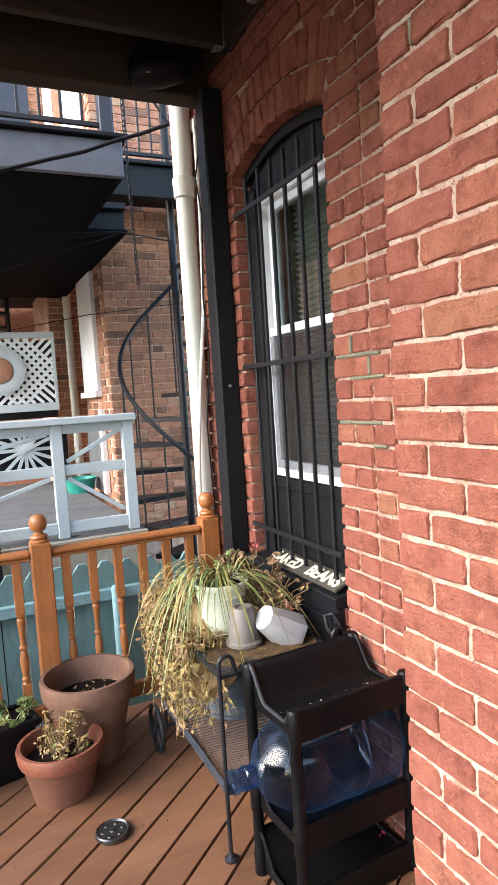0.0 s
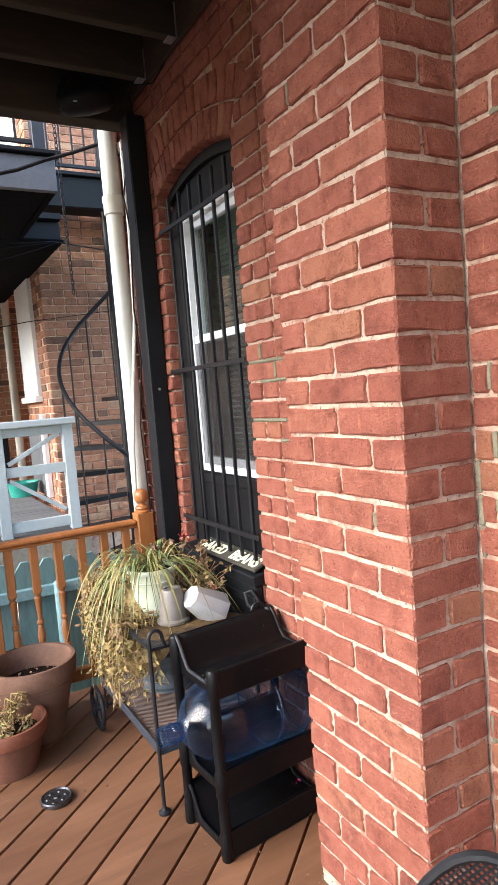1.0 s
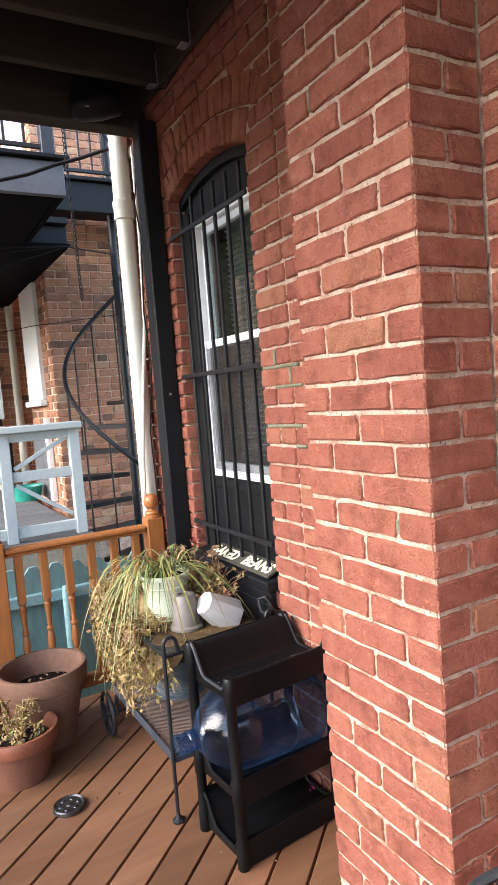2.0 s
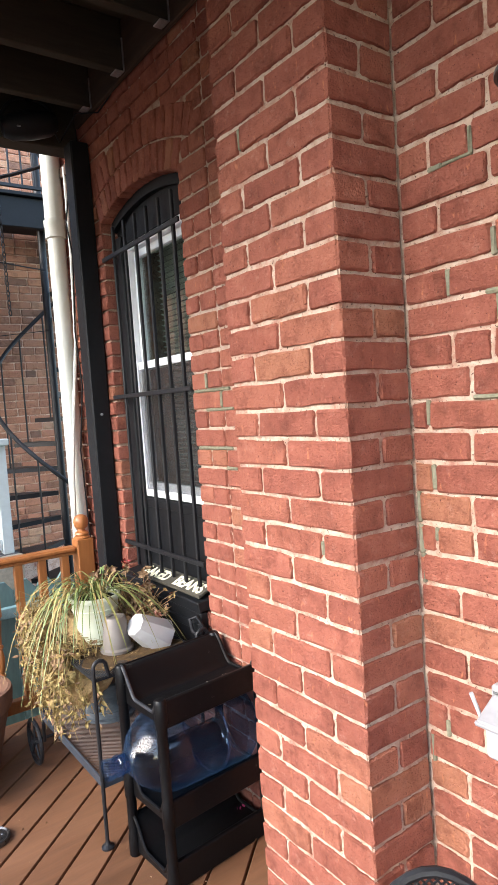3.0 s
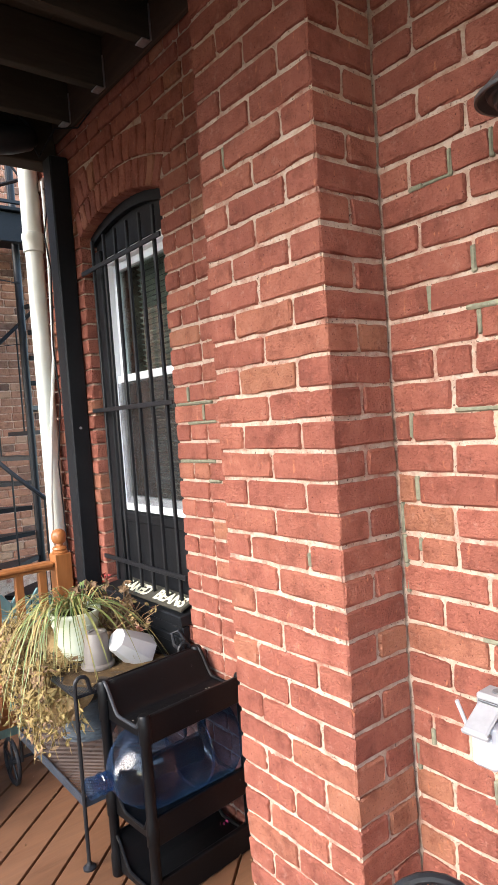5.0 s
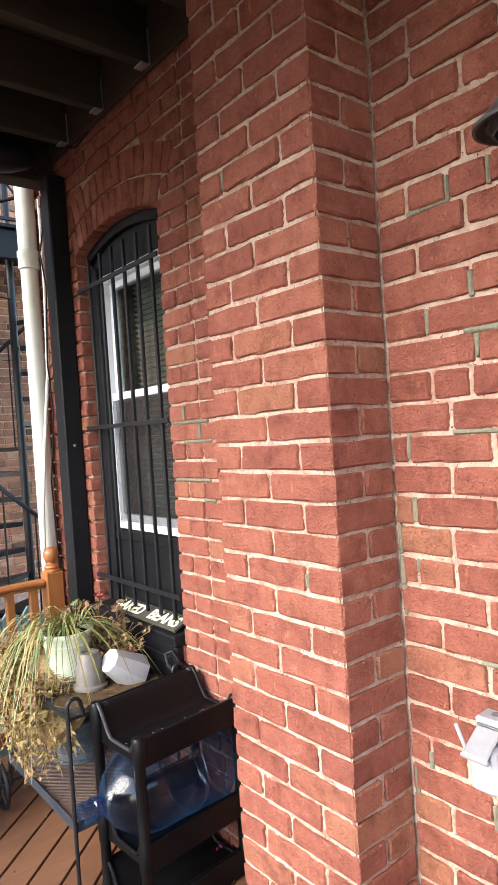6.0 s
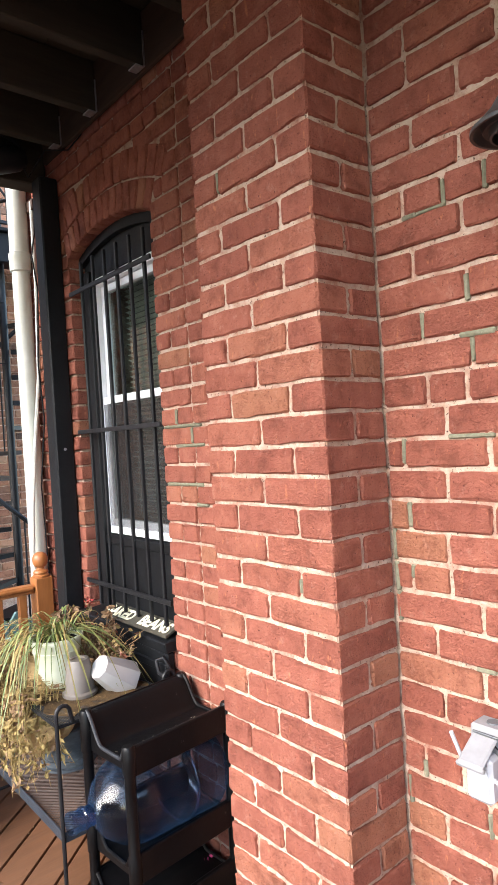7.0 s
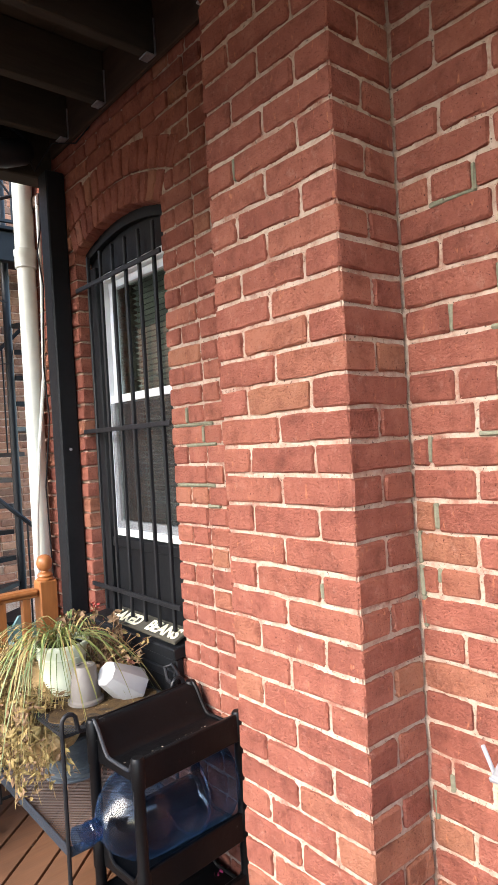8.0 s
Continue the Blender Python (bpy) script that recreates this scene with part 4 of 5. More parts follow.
part("soil", lathe(bmesh.new(), [(0, 0.152), (0.075, 0.148), (0.075, 0.135), (0, 0.135)], 20), SOIL, wp)
sp = thing("spider_plant", (0.705, 1.955, SZT + 0.16), label="half-dead spider plant with long arching yellow-green blades", category="plant")
gb, yb_, db = bmesh.new(), bmesh.new(), bmesh.new()
for i in range(95):
    a = random.uniform(0, 6.28)
    reach = random.uniform(0.09, 0.26)
    if i % 3 == 0:
        a = random.gauss(math.pi * 1.12, 0.55)
        reach = random.uniform(0.16, 0.34)
    if math.cos(a) > 0.2:
        reach = min(reach, 0.20)
    if math.sin(a) < -0.45 and i % 2:
        a = -a
    lift = random.uniform(0.03, 0.10)
    drop = random.uniform(0.05, 0.34) if i % 3 == 0 else random.uniform(0.0, 0.16)
    b = Vector((random.uniform(-.04, .04), random.uniform(-.04, .04), 0))
    pts = []
    for k in range(8):
        f = k / 7
        pts.append(b + Vector((reach * f * math.cos(a + 0.3 * f), reach * f * math.sin(a + 0.3 * f), 4 * lift * f * (1 - f) + lift * f * 0.3 - drop * f ** 2.4)))
    ribbon((gb, yb_, db)[random.choices((0, 1, 2), (4, 4, 3))[0]], pts, random.uniform(0.002, 0.0042))
for i in range(6):
    a = (5.05, 5.35, 4.7, 5.65, 5.5, 5.9)[i]
    pts = [Vector((0.03 * math.cos(a) + 0.26 * f * math.cos(a), 0.27 * f * math.sin(a), 0.16 * f * (1 - f) + 0.01 - 0.14 * f * f)) for f in [k / 9 for k in range(10)]]
    ribbon(gb if i % 2 else yb_, pts, 0.0058 if i < 3 else 0.004)
for i, (ex, ey) in enumerate(((0.205, -0.31), (0.195, -0.285), (0.215, -0.265), (0.10, -0.30))):
    pts = [Vector((0.02 + (ex - 0.02) * f, ey * f, 0.30 * f * (1 - f) * (0.75 + 0.1 * i) + 0.01 - 0.155 * f * f)) for f in [k / 11 for k in range(12)]]
    ribbon((yb_, gb, db, yb_)[i], pts, (0.0042, 0.0034, 0.0030, 0.0036)[i])
part("green_blade_tuft", gb, GREEN, sp)
part("yellow_blade_tuft", yb_, BLADE, sp)
part("dry_blade_tuft", db, DRY, sp)
# runners with tufts and a red flower
tf, rf, ds = bmesh.new(), bmesh.new(), bmesh.new()
for c, h in (((0.03, 0.05, 0.0), 0.09), ((0.09, 0.04, -0.02), 0.10), ((0.16, 0.08, -0.04), 0.12), ((0.20, 0.04, -0.05), 0.11), ((0.19, -0.04, -0.06), 0.10), ((0.12, 0.12, -0.02), 0.10)):
    c = Vector(c)
    tip = c + Vector((random.uniform(-.02, .03), random.uniform(-.02, .03), h))
    tube(ds, (c - Vector((0.02, 0, 0.05)), (c + tip) / 2 + Vector((random.uniform(-.012, .012), 0, 0)), tip), 0.0028, 6, 0.7)
    for k in range(14):
        leaf(tf, tip - Vector((0, 0, random.uniform(0, 0.04))), (random.uniform(-1, 1), random.uniform(-1, 1), random.uniform(-.8, 0.5)), random.uniform(0.014, 0.03), 0.6)
for k in range(14):
    leaf(rf, Vector((0.165, 0.085, 0.085)) + Vector((random.uniform(-.012, .012), random.uniform(-.012, .012), random.uniform(-.012, .012))), (random.uniform(-1, 1), random.uniform(-1, 1), random.uniform(-1, 1)), 0.014, 0.3)
part("flower_stem_tangle", ds, BROWNLEAF, sp)
part("stem_leaf_mass", tf, BROWNLEAF, sp)
part("red_flower", rf, RED, sp, "small red flower head")

# coir clump with hanging dry foliage at the trolley's end
clump = thing("coir_clump", (0.645, 2.03, SZT), label="coir-lined clump of dead trailing foliage hanging off the trolley", category="plant")
bm = bmesh.new()
bmesh.ops.create_icosphere(bm, subdivisions=4, radius=1.0)
for v in bm.verts:
    d = v.co.normalized()
    r = 1 + 0.16 * noise.noise(d * 2.2) + 0.07 * noise.noise(d * 7)
    v.co = Vector((d.x * 0.115 * r, d.y * 0.20 * r, -0.07 + d.z * (0.17 if d.y > 0 else 0.17 - 0.07 * -d.y) * r - max(0, -d.y) * 0.03))
part("coir", bm, COIR, clump, "straw coloured fibrous coir")
dl, bl, sl = bmesh.new(), bmesh.new(), bmesh.new()
for i in range(230):
    a = random.uniform(1.9, 5.4)
    y = random.uniform(-0.23, 0.22)
    s = Vector((0.08 * math.cos(a) - 0.01, y, random.uniform(0.02, 0.15) * (1 if y > -0.05 else 0.35)))
    out = random.uniform(0.02, 0.09)
    ln = random.uniform(0.06, 0.29)
    p1 = s + Vector((-out * 0.7, random.uniform(-.03, .03), 0.02))
    p2 = s + Vector((-out, random.uniform(-.05, .05), -ln * 0.5))
    p3 = s + Vector((-out * 0.9 + random.uniform(-.03, .03), random.uniform(-.06, .06), -ln))
    tube(sl, (s, p1, p2, p3), 0.0013, 4, 0.6)
    for k in range(11):
        f = random.random()
        p = p1.lerp(p2, f) if random.random() < 0.5 else p2.lerp(p3, f)
        leaf(dl if random.random() < 0.62 else bl, p, (random.uniform(-1, 1), random.uniform(-1, 1), random.uniform(-1.5, 0.5)), random.uniform(0.009, 0.023), 1.0)
part("dry_stem_tangle", sl, DRY, clump)
part("straw_leaf_mass", dl, DRY, clump, "dry straw coloured leaves", sharp=0)
part("brown_leaf_mass", bl, BROWNLEAF, clump, "dry brown leaves", sharp=0)
# dry trailing plant between the pots and the wall
bush = thing("dried_trailing_plant", (0.86, 2.02, SZT + 0.01), label="dried trailing plant heaped against the window sill", category="plant")
dl, bl, rl, sl = bmesh.new(), bmesh.new(), bmesh.new(), bmesh.new()
for i in range(130):
    s = Vector((random.uniform(-.06, .06), random.uniform(-.15, .15), 0.0))
    e = s + Vector((random.uniform(-.06, .06), random.uniform(-.22, .08), random.uniform(0.02, 0.19)))
    tube(sl, (s, (s + e) / 2 + Vector((0, 0, 0.03)), e), 0.0013, 4)
    for k in range(8):
        leaf(random.choices((dl, bl, rl), (4, 5, 1))[0], s.lerp(e, random.random()) + Vector((0, 0, 0.012)), (random.uniform(-1, 1), random.uniform(-1, 1), random.uniform(-1, .6)), random.uniform(0.010, 0.026), 0.6)
part("stem_tangle", sl, BROWNLEAF, bush)
part("straw_leaf_mass", dl, DRY, bush, sharp=0)
part("brown_leaf_mass", bl, BROWNLEAF, bush, sharp=0)
part("red_leaf_mass", rl, TERRA_RED, bush, "reddish leaves", sharp=0)

# two empty pots on the trolley
cup = thing("taupe_pot", (0.712, 1.800, SZT + 0.009), label="taupe plastic pot standing upside down on the trolley", category="flower pot")
part("body", lathe(bmesh.new(), [(0.052, 0.0), (0.055, 0.0), (0.054, 0.012), (0.049, 0.016), (0.038, 0.112), (0.034, 0.118), (0.022, 0.118), (0.022, 0.113), (0, 0.113)], 32), TAUPE, cup)
part("rim", lathe(bmesh.new(), [(0.0545, 0.0), (0.057, 0.001), (0.057, 0.010), (0.0535, 0.013)], 32), TAUPE, cup)
fp = thing("white_pot", (0.812, 1.752, SZT + 0.060), label="white faceted plastic pot lying tipped on its side", category="flower pot")
mt = Vector((0.78, 0.10, -0.58)).to_track_quat("Z", "Y").to_matrix().to_4x4() @ Matrix.Scale(1.12, 4)
part("body", lathe(bmesh.new(), [(0, -0.058), (0.036, -0.058), (0.058, 0.045), (0.058, 0.058), (0.054, 0.058), (0.054, 0.046), (0.033, -0.052), (0, -0.052)], 8, mt @ Matrix.Rotation(0.2, 4, "Z")), WHITEPOT, fp, sharp=20)

# wire hook at the trolley's wall end
solo("wire_hook", tube(bmesh.new(), [(0.955, 1.66, 0.53), (0.965, 1.64, 0.60), (0.955, 1.66, 0.63), (0.94, 1.68, 0.62), (0.935, 1.66, 0.585), (0.95, 1.60, 0.56), (0.93, 1.58, 0.545), (0.90, 1.63, 0.548)], 0.007, 8), IRON,
     label="bent black metal hook at the trolley end", category="hook")

# ---- black plastic cart with the water bottle ----
cart = thing("utility_cart", (0.628, 1.330, 0), 4.5, label="black plastic three-shelf utility cart with dusty trays", category="cart")
CW, CD = 0.350, 0.204
H_FRONT, H_BACK = 0.056, 0.098


def dish(f):
    """Height of a tray's floor from front (0) to back (1): a low front edge, a hollow, a high back edge."""
    if f < 0.18:
        return H_FRONT - (H_FRONT - 0.012) * math.sin(f / 0.18 * math.pi / 2) ** 2
    if f < 0.62:
        return 0.012 + 0.004 * (f - 0.18)
    return 0.014 + (H_BACK - 0.014) * math.sin((f - 0.62) / 0.38 * math.pi / 2) ** 2


def tray(z):
    s = bmesh.new()
    prof = [(CD * i / 24, z + dish(i / 24)) for i in range(25)]
    poly = prof + [(CD + 0.008, z + H_BACK), (CD + 0.008, z - 0.012), (-0.008, z - 0.012), (-0.008, z + H_FRONT)]
    prism(s, poly, 0.0, CW, axis=0)
    return s


for z in (0.495, 0.205, 0.025):
    tr = part("tray", tray(z), PLASTIC, cart, "black plastic tray with dust along its floor")
    part("front_lip", box((0.0, -0.017, z - 0.022), (CW, -0.0085, z + H_FRONT + 0.003), 0.003), PLASTIC, tr)
    part("back_lip", box((0.0, CD + 0.0085, z - 0.022), (CW, CD + 0.017, z + H_BACK + 0.003), 0.003), PLASTIC, tr)
    for x in (-0.003, CW + 0.003):
        part("edge_bead", tube(bmesh.new(), [(x, CD * i / 24, z + dish(i / 24) + 0.004) for i in range(25)], 0.0055, 8), SCUFFED if z > 0.4 and x < 0 else PLASTIC, tr)
for x in (-0.002, CW + 0.002):
    for y, top in ((-0.006, 0.560), (CD + 0.006, 0.600)):
        pr = [(0.016, 0.0), (0.018, 0.004), (0.018, 0.06), (0.0155, 0.075), (0.0155, 0.185), (0.0185, 0.19), (0.0185, 0.255), (0.0155, 0.265), (0.0155, 0.475), (0.0185, 0.48), (0.0185, top - 0.008), (0.014, top - 0.001), (0.0, top)]
        leg = part("leg", lathe(bmesh.new(), [(0, 0)] + pr, 18, Matrix.Translation((x, y, 0))), PLASTIC, cart)
dust = bmesh.new()
for i in range(150):
    f = random.gauss(0.24, 0.09)
    if 0.16 < f < 0.6:
        leaf(dust, (random.uniform(0.01, CW - 0.01), CD * f, 0.4965 + dish(f)), (random.uniform(-1, 1), random.uniform(-1, 1), 0.05), random.uniform(0.002, 0.007), 0.2)
tagged(part("dust_tangle", dust, PALEBOARD, cart, "pale dust and crumbs in the top tray", sharp=0), kind="stuff")
bottle = thing("water_bottle", (0.640, 1.334, 0), 4.5, label="empty blue five-gallon plastic water bottle lying on the cart", category="water bottle")
lay_m = Matrix.Translation((0.325, 0.088, 0.350)) @ Matrix.Rotation(radians(-87.5), 4, "Y") @ Matrix.Diagonal((0.955, 0.955, 1, 1))
prof = [(0.0, 0.01), (0.09, 0.0), (0.118, 0.006), (0.131, 0.025), (0.131, 0.075), (0.1293, 0.085), (0.1293, 0.095), (0.131, 0.105), (0.131, 0.165), (0.1293, 0.175), (0.1293, 0.185), (0.131, 0.195), (0.131, 0.25), (0.128, 0.285), (0.112, 0.330), (0.082, 0.368), (0.048, 0.392), (0.030, 0.402), (0.0275, 0.412)]
bt = part("body", lathe(bmesh.new(), prof + [(0.0275, 0.44)], 48, lay_m), BLUEPLASTIC, bottle, "translucent ribbed blue plastic", sharp=60)
nk = part("neck", lathe(bmesh.new(), [(0.0285, 0.408), (0.0285, 0.425), (0.032, 0.428), (0.032, 0.434), (0.0285, 0.437), (0.0285, 0.455), (0.031, 0.458), (0.031, 0.470), (0.026, 0.472), (0.024, 0.46)], 28, lay_m), BLUEPLASTIC, bottle)
hd = part("grip_ring", tube(bmesh.new(), [lay_m @ Vector((0.1285 * math.cos(a), 0.1285 * math.sin(a), 0.13)) for a in [2 * math.pi * k / 40 for k in range(40)]], 0.004, 6, closed=True), BLUEPLASTIC, bottle)
litter = thing("leaf_litter", (0.90, 1.52, 0.0), label="dry leaves and dirt behind the cart", category="leaf litter", kind="stuff")
dl = bmesh.new()
for i in range(90):
    leaf(dl, (random.uniform(-.12, .08), random.uniform(-.2, .3), 0.004), (random.uniform(-1, 1), random.uniform(-1, 1), 0.1), random.uniform(0.01, 0.03), 0.3)
part("leaf_mass", dl, BROWNLEAF, litter, sharp=0)
rl = bmesh.new()
for i in range(16):
    leaf(rl, (random.uniform(-.02, .02), random.uniform(-.02, .02), random.uniform(0.005, 0.04)), (random.uniform(-1, 1), random.uniform(-1, 1), random.uniform(-.3, 1)), 0.014, 0.4)
PINK = surface("magenta petals", (0.40, 0.02, 0.12), (0.5, 0.05, 0.16), 0.6, large=40, fine=90, strength=0.1)
solo("fallen_flower", rl, PINK, (0.955, 1.46, 0.004), label="crumpled magenta flower fallen beside the cart", category="flower")

# ---- wall lamp and outlet ----
lamp = thing("wall_lantern", (0.895, 0.299, 1.848), label="dark grey metal outdoor wall lantern with a flared hood", category="wall lamp")
part("hood", lathe(bmesh.new(), [(0.0, 0.135), (0.010, 0.130), (0.013, 0.115), (0.018, 0.100), (0.030, 0.076), (0.048, 0.048), (0.070, 0.026), (0.082, 0.016), (0.082, 0.010), (0.077, 0.010), (0.070, 0.018), (0.064, 0.022), (0.060, 0.012), (0.052, 0.014), (0.050, 0.0), (0.046, 0.0), (0.046, 0.02), (0.0, 0.03)], 36), BRONZE, lamp)
part("finial", lathe(bmesh.new(), [(0.0, 0.165), (0.009, 0.158), (0.010, 0.148), (0.006, 0.140), (0.008, 0.132)], 14), BRONZE, lamp)
lg = part("lantern_glass", lathe(bmesh.new(), [(0.027, 0.0), (0.022, -0.15), (0.020, -0.15), (0.025, 0.0)], 24), PANE, lamp, "clear glass lantern body")
lg.visible_shadow = False
for k in range(4):
    a = math.pi / 4 + math.pi / 2 * k
    part("cage_bar", tube(bmesh.new(), [(0.030 * math.cos(a), 0.030 * math.sin(a), 0.004), (0.025 * math.cos(a), 0.025 * math.sin(a), -0.15)], 0.004), BRONZE, lamp)
part("base_cup", lathe(bmesh.new(), [(0.028, -0.148), (0.029, -0.158), (0.022, -0.170), (0.012, -0.185), (0, -0.19)], 24), BRONZE, lamp)
part("arm", tube(bmesh.new(), [(0, 0, 0.125), (0.03, 0, 0.165), (0.075, 0, 0.16), (0.10, 0, 0.10), (0.098, 0, 0.05)], 0.008), BRONZE, lamp)
part("wall_plate", box((0.0905, -0.055, -0.13), (0.1045, 0.055, 0.13), 0.005), BRONZE, lamp)

outlet = thing("outlet_box", (0.998, 0.455, 0.708), label="pale grey weatherproof outlet box on the brick wall", category="outlet")
part("box", box((-0.052, -0.040, -0.062), (0.0, 0.040, 0.062), 0.005), BOXGREY, outlet)
part("knockout_plug", lathe(bmesh.new(), [(0.013, 0.0), (0.012, 0.002), (0, 0.002)], 18, Matrix.Translation((-0.024, 0.004, 0.0625))), SLATE, outlet)
lid_m = Matrix.Translation((-0.056, 0.004, 0.047)) @ Matrix.Rotation(radians(-30), 4, "Y")
part("lid", box((-0.070, -0.026, -0.004), (0.0, 0.026, 0.004), 0.004, 0, lid_m), BOXGREY, outlet, "raised outlet lid")
part("lid_flange", box((-0.074, -0.029, -0.009), (-0.066, 0.029, 0.001), 0.002, 0, lid_m), BOXGREY, outlet)
part("hinge_pin", rod((-0.056, -0.03, 0.050), (-0.056, 0.03, 0.050), 0.0025), STEEL, outlet)
wifi = thing("plug_in_device", (0.946, 0.458, 0.690), label="white ribbed plug-in device with two stubby antennas", category="plug device")
part("body", box((-0.040, -0.028, -0.052), (-0.001, 0.028, 0.040), 0.008), DEVICE, wifi)
for k in range(9):
    part("rib", box((-0.0418, -0.022, -0.040 + 0.008 * k), (-0.0395, 0.022, -0.0365 + 0.008 * k), 0.001), DEVICE, wifi)
for s, pts in ((1, [(-0.02, 0.028, 0.012), (-0.026, 0.040, 0.014), (-0.036, 0.056, 0.068)]), (-1, [(-0.03, -0.028, 0.0), (-0.034, -0.040, -0.004), (-0.040, -0.066, 0.050)])):
    part("antenna", tube(bmesh.new(), pts, 0.0042, 10), DEVICE, wifi)
part("cord", tube(bmesh.new(), [(-0.006, -0.015, 0.055), (-0.012, -0.03, 0.05), (-0.014, -0.036, 0.03), (-0.01, -0.038, 0.0)], 0.0015, 6), CABLE, wifi)

# small litter on the deck
bits = bmesh.new()
for i in range(240):
    x, y = random.uniform(-0.5, 0.95), random.uniform(1.2, 2.6)
    if random.random() < 0.4:
        x, y = 0.95 - abs(random.gauss(0, 0.12)), random.uniform(0.8, 2.6)
    leaf(bits, (x, y, 0.0012), (random.uniform(-1, 1), random.uniform(-1, 1), 0.05), random.uniform(0.002, 0.009), 0.2)
solo("deck_litter", bits, BROWNLEAF, label="tiny bits of dry leaf and dirt on the deck", category="litter", kind="stuff", sharp=0)

# ---- metal mesh patio chair beside the pier ----
chair = thing("patio_chair", (0.60, 0.335, 0), -37, label="black metal mesh patio chair with a rounded back", category="chair")
TOPZ = 0.706


def back_half(h):
    return min(0.175, math.sqrt(0.115 * max(h, 0)))


side = [TOPZ - 0.42 * (1 - k / 12) ** 2 for k in range(13)]
bk = [(-back_half(TOPZ - z), 0.02, z) for z in side] + [(back_half(TOPZ - z), 0.02, z) for z in reversed(side[:-1])]
part("back_frame", tube(bmesh.new(), bk, 0.0075, 8), IRON, chair)
se = [(-0.19, 0, 0.42), (-0.2, -0.2, 0.43), (-0.17, -0.38, 0.43), (-0.08, -0.42, 0.425), (0.08, -0.42, 0.425), (0.17, -0.38, 0.43), (0.2, -0.2, 0.43), (0.19, 0, 0.42)]
part("seat_frame", tube(bmesh.new(), se, 0.009, 8, closed=True), IRON, chair)
bmm = bmesh.new()
for i in range(-40, 60):
    for d in (1, -1):
        run = []
        for k in range(61):
            z = 0.43 + 0.27 * k / 60
            x = i * 0.011 + d * (z - 0.43) * 1.0 - (0.1 if d == 1 else -0.1)
            half = back_half(TOPZ - z)
            if abs(x) <= half:
                run.append((x, 0.018, z))
        if len(run) > 1:
            tube(bmm, (run[0], run[-1]), 0.0016, 4)
part("back_mesh", bmm, IRON, chair, "black expanded metal mesh", sharp=0)
bmm = bmesh.new()
for i in range(-30, 31):
    x = i * 0.0125
    if abs(x) < 0.185:
        tube(bmm, ((x, -0.005, 0.422), (x, -0.40 + 0.5 * max(0, abs(x) - 0.09), 0.43)), 0.0018, 4)
for i in range(1, 32):
    y = -0.0125 * i
    tube(bmm, ((-0.185, y, 0.424), (0.185, y, 0.424)), 0.0018, 4)
part("seat_mesh", bmm, IRON, chair, "black metal mesh seat", sharp=0)
for x, y in ((-0.18, -0.0), (0.18, 0.0), (-0.16, -0.37), (0.16, -0.37)):
    part("leg", tube(bmesh.new(), ((x, y, 0.42), (x * 1.08, y + (0.03 if y > -0.1 else -0.02), 0.0)), 0.009, 8), IRON, chair)
chair.matrix_world = pose(0.5105, 0.2885, 0, 0, 0, -48.7)

# ---- beyond the railing: teal fence ----
fence = thing("teal_fence", (0, 3.2, 0), label="teal painted board fence below the neighbouring deck", category="fence")
x = -2.4
while x < 1.35:
    w = random.uniform(0.105, 0.118)
    top = 0.535 + random.uniform(-0.01, 0.01) - 0.03 * max(0, x)
    b = bmesh.new()
    prism(b, [(x, -1.2), (x + w - 0.006, -1.2), (x + w - 0.006, top - 0.05), (x + w - 0.045, top), (x + 0.035, top), (x, top - 0.05)], -0.01, 0.012, axis=1)
    part("board", b, TEAL, fence)
    x += w
part("rail", box((-2.4, -0.045, 0.335), (1.3, -0.0105, 0.392), 0.004), TEALRAIL, fence, "pale teal fence rail")
part("rail", box((-2.4, -0.045, -0.6), (1.3, -0.0105, -0.54), 0.004), TEALRAIL, fence, "pale teal fence rail")
part("post", lathe(bmesh.new(), [(0, -1.2), (0.022, -1.2), (0.022, 0.40), (0.016, 0.412), (0, 0.414)], 14, Matrix.Translation((0.60, -0.07, 0))), TEALRAIL, fence, "pale teal round post")

# ---- neighbouring deck ----
ND = 0.47
ndeck = thing("floor_neighbour_deck", label="weathered grey board deck next door", category="deck", kind="structure")
for i in range(26):
    y = 4.15 + i * 0.13
    part("plank", box((-0.5, y, ND - 0.03), (1.04, y + 0.124, ND), 0.003, 0.0006), GREYDECK, ndeck)
solo("trim_neighbour_rim", box((-0.5, 4.10, ND - 0.26), (1.05, 4.145, ND - 0.004), 0.004, 0.001), PALEBOARD, label="faded cream rim board of the next deck", category="rim board", kind="structure")
for xx in (-0.4, 0.95):
    solo("neighbour_deck_post", box((xx - 0.05, 4.16, -1.2), (xx + 0.05, 4.26, ND - 0.035), 0.004), GREYPAINT, label="pale grey post under the next deck", category="post", kind="structure")
gate = thing("neighbour_railing", (0, 4.2, 0), label="pale grey painted railing with diagonal braces", category="railing")
for xx in (-0.45, 0.520, 0.978):
    part("post", box((xx - 0.035, -0.035, ND), (xx + 0.035, 0.035, 1.20), 0.004), GREYPAINT, gate)
part("top_rail", box((-0.5, -0.07, 1.20), (1.03, 0.07, 1.245), 0.005), GREYPAINT, gate)
for a, b in ((-0.40, 0.484), (0.556, 0.942)):
    part("upper_rail", box((a, -0.02, 1.14), (b, 0.02, 1.199), 0.003), GREYPAINT, gate)
    part("middle_rail", box((a, -0.02, 0.873), (b, 0.02, 0.940), 0.003), GREYPAINT, gate)
    part("bottom_rail", box((a, -0.02, ND + 0.03), (b, 0.02, ND + 0.10), 0.003), GREYPAINT, gate)
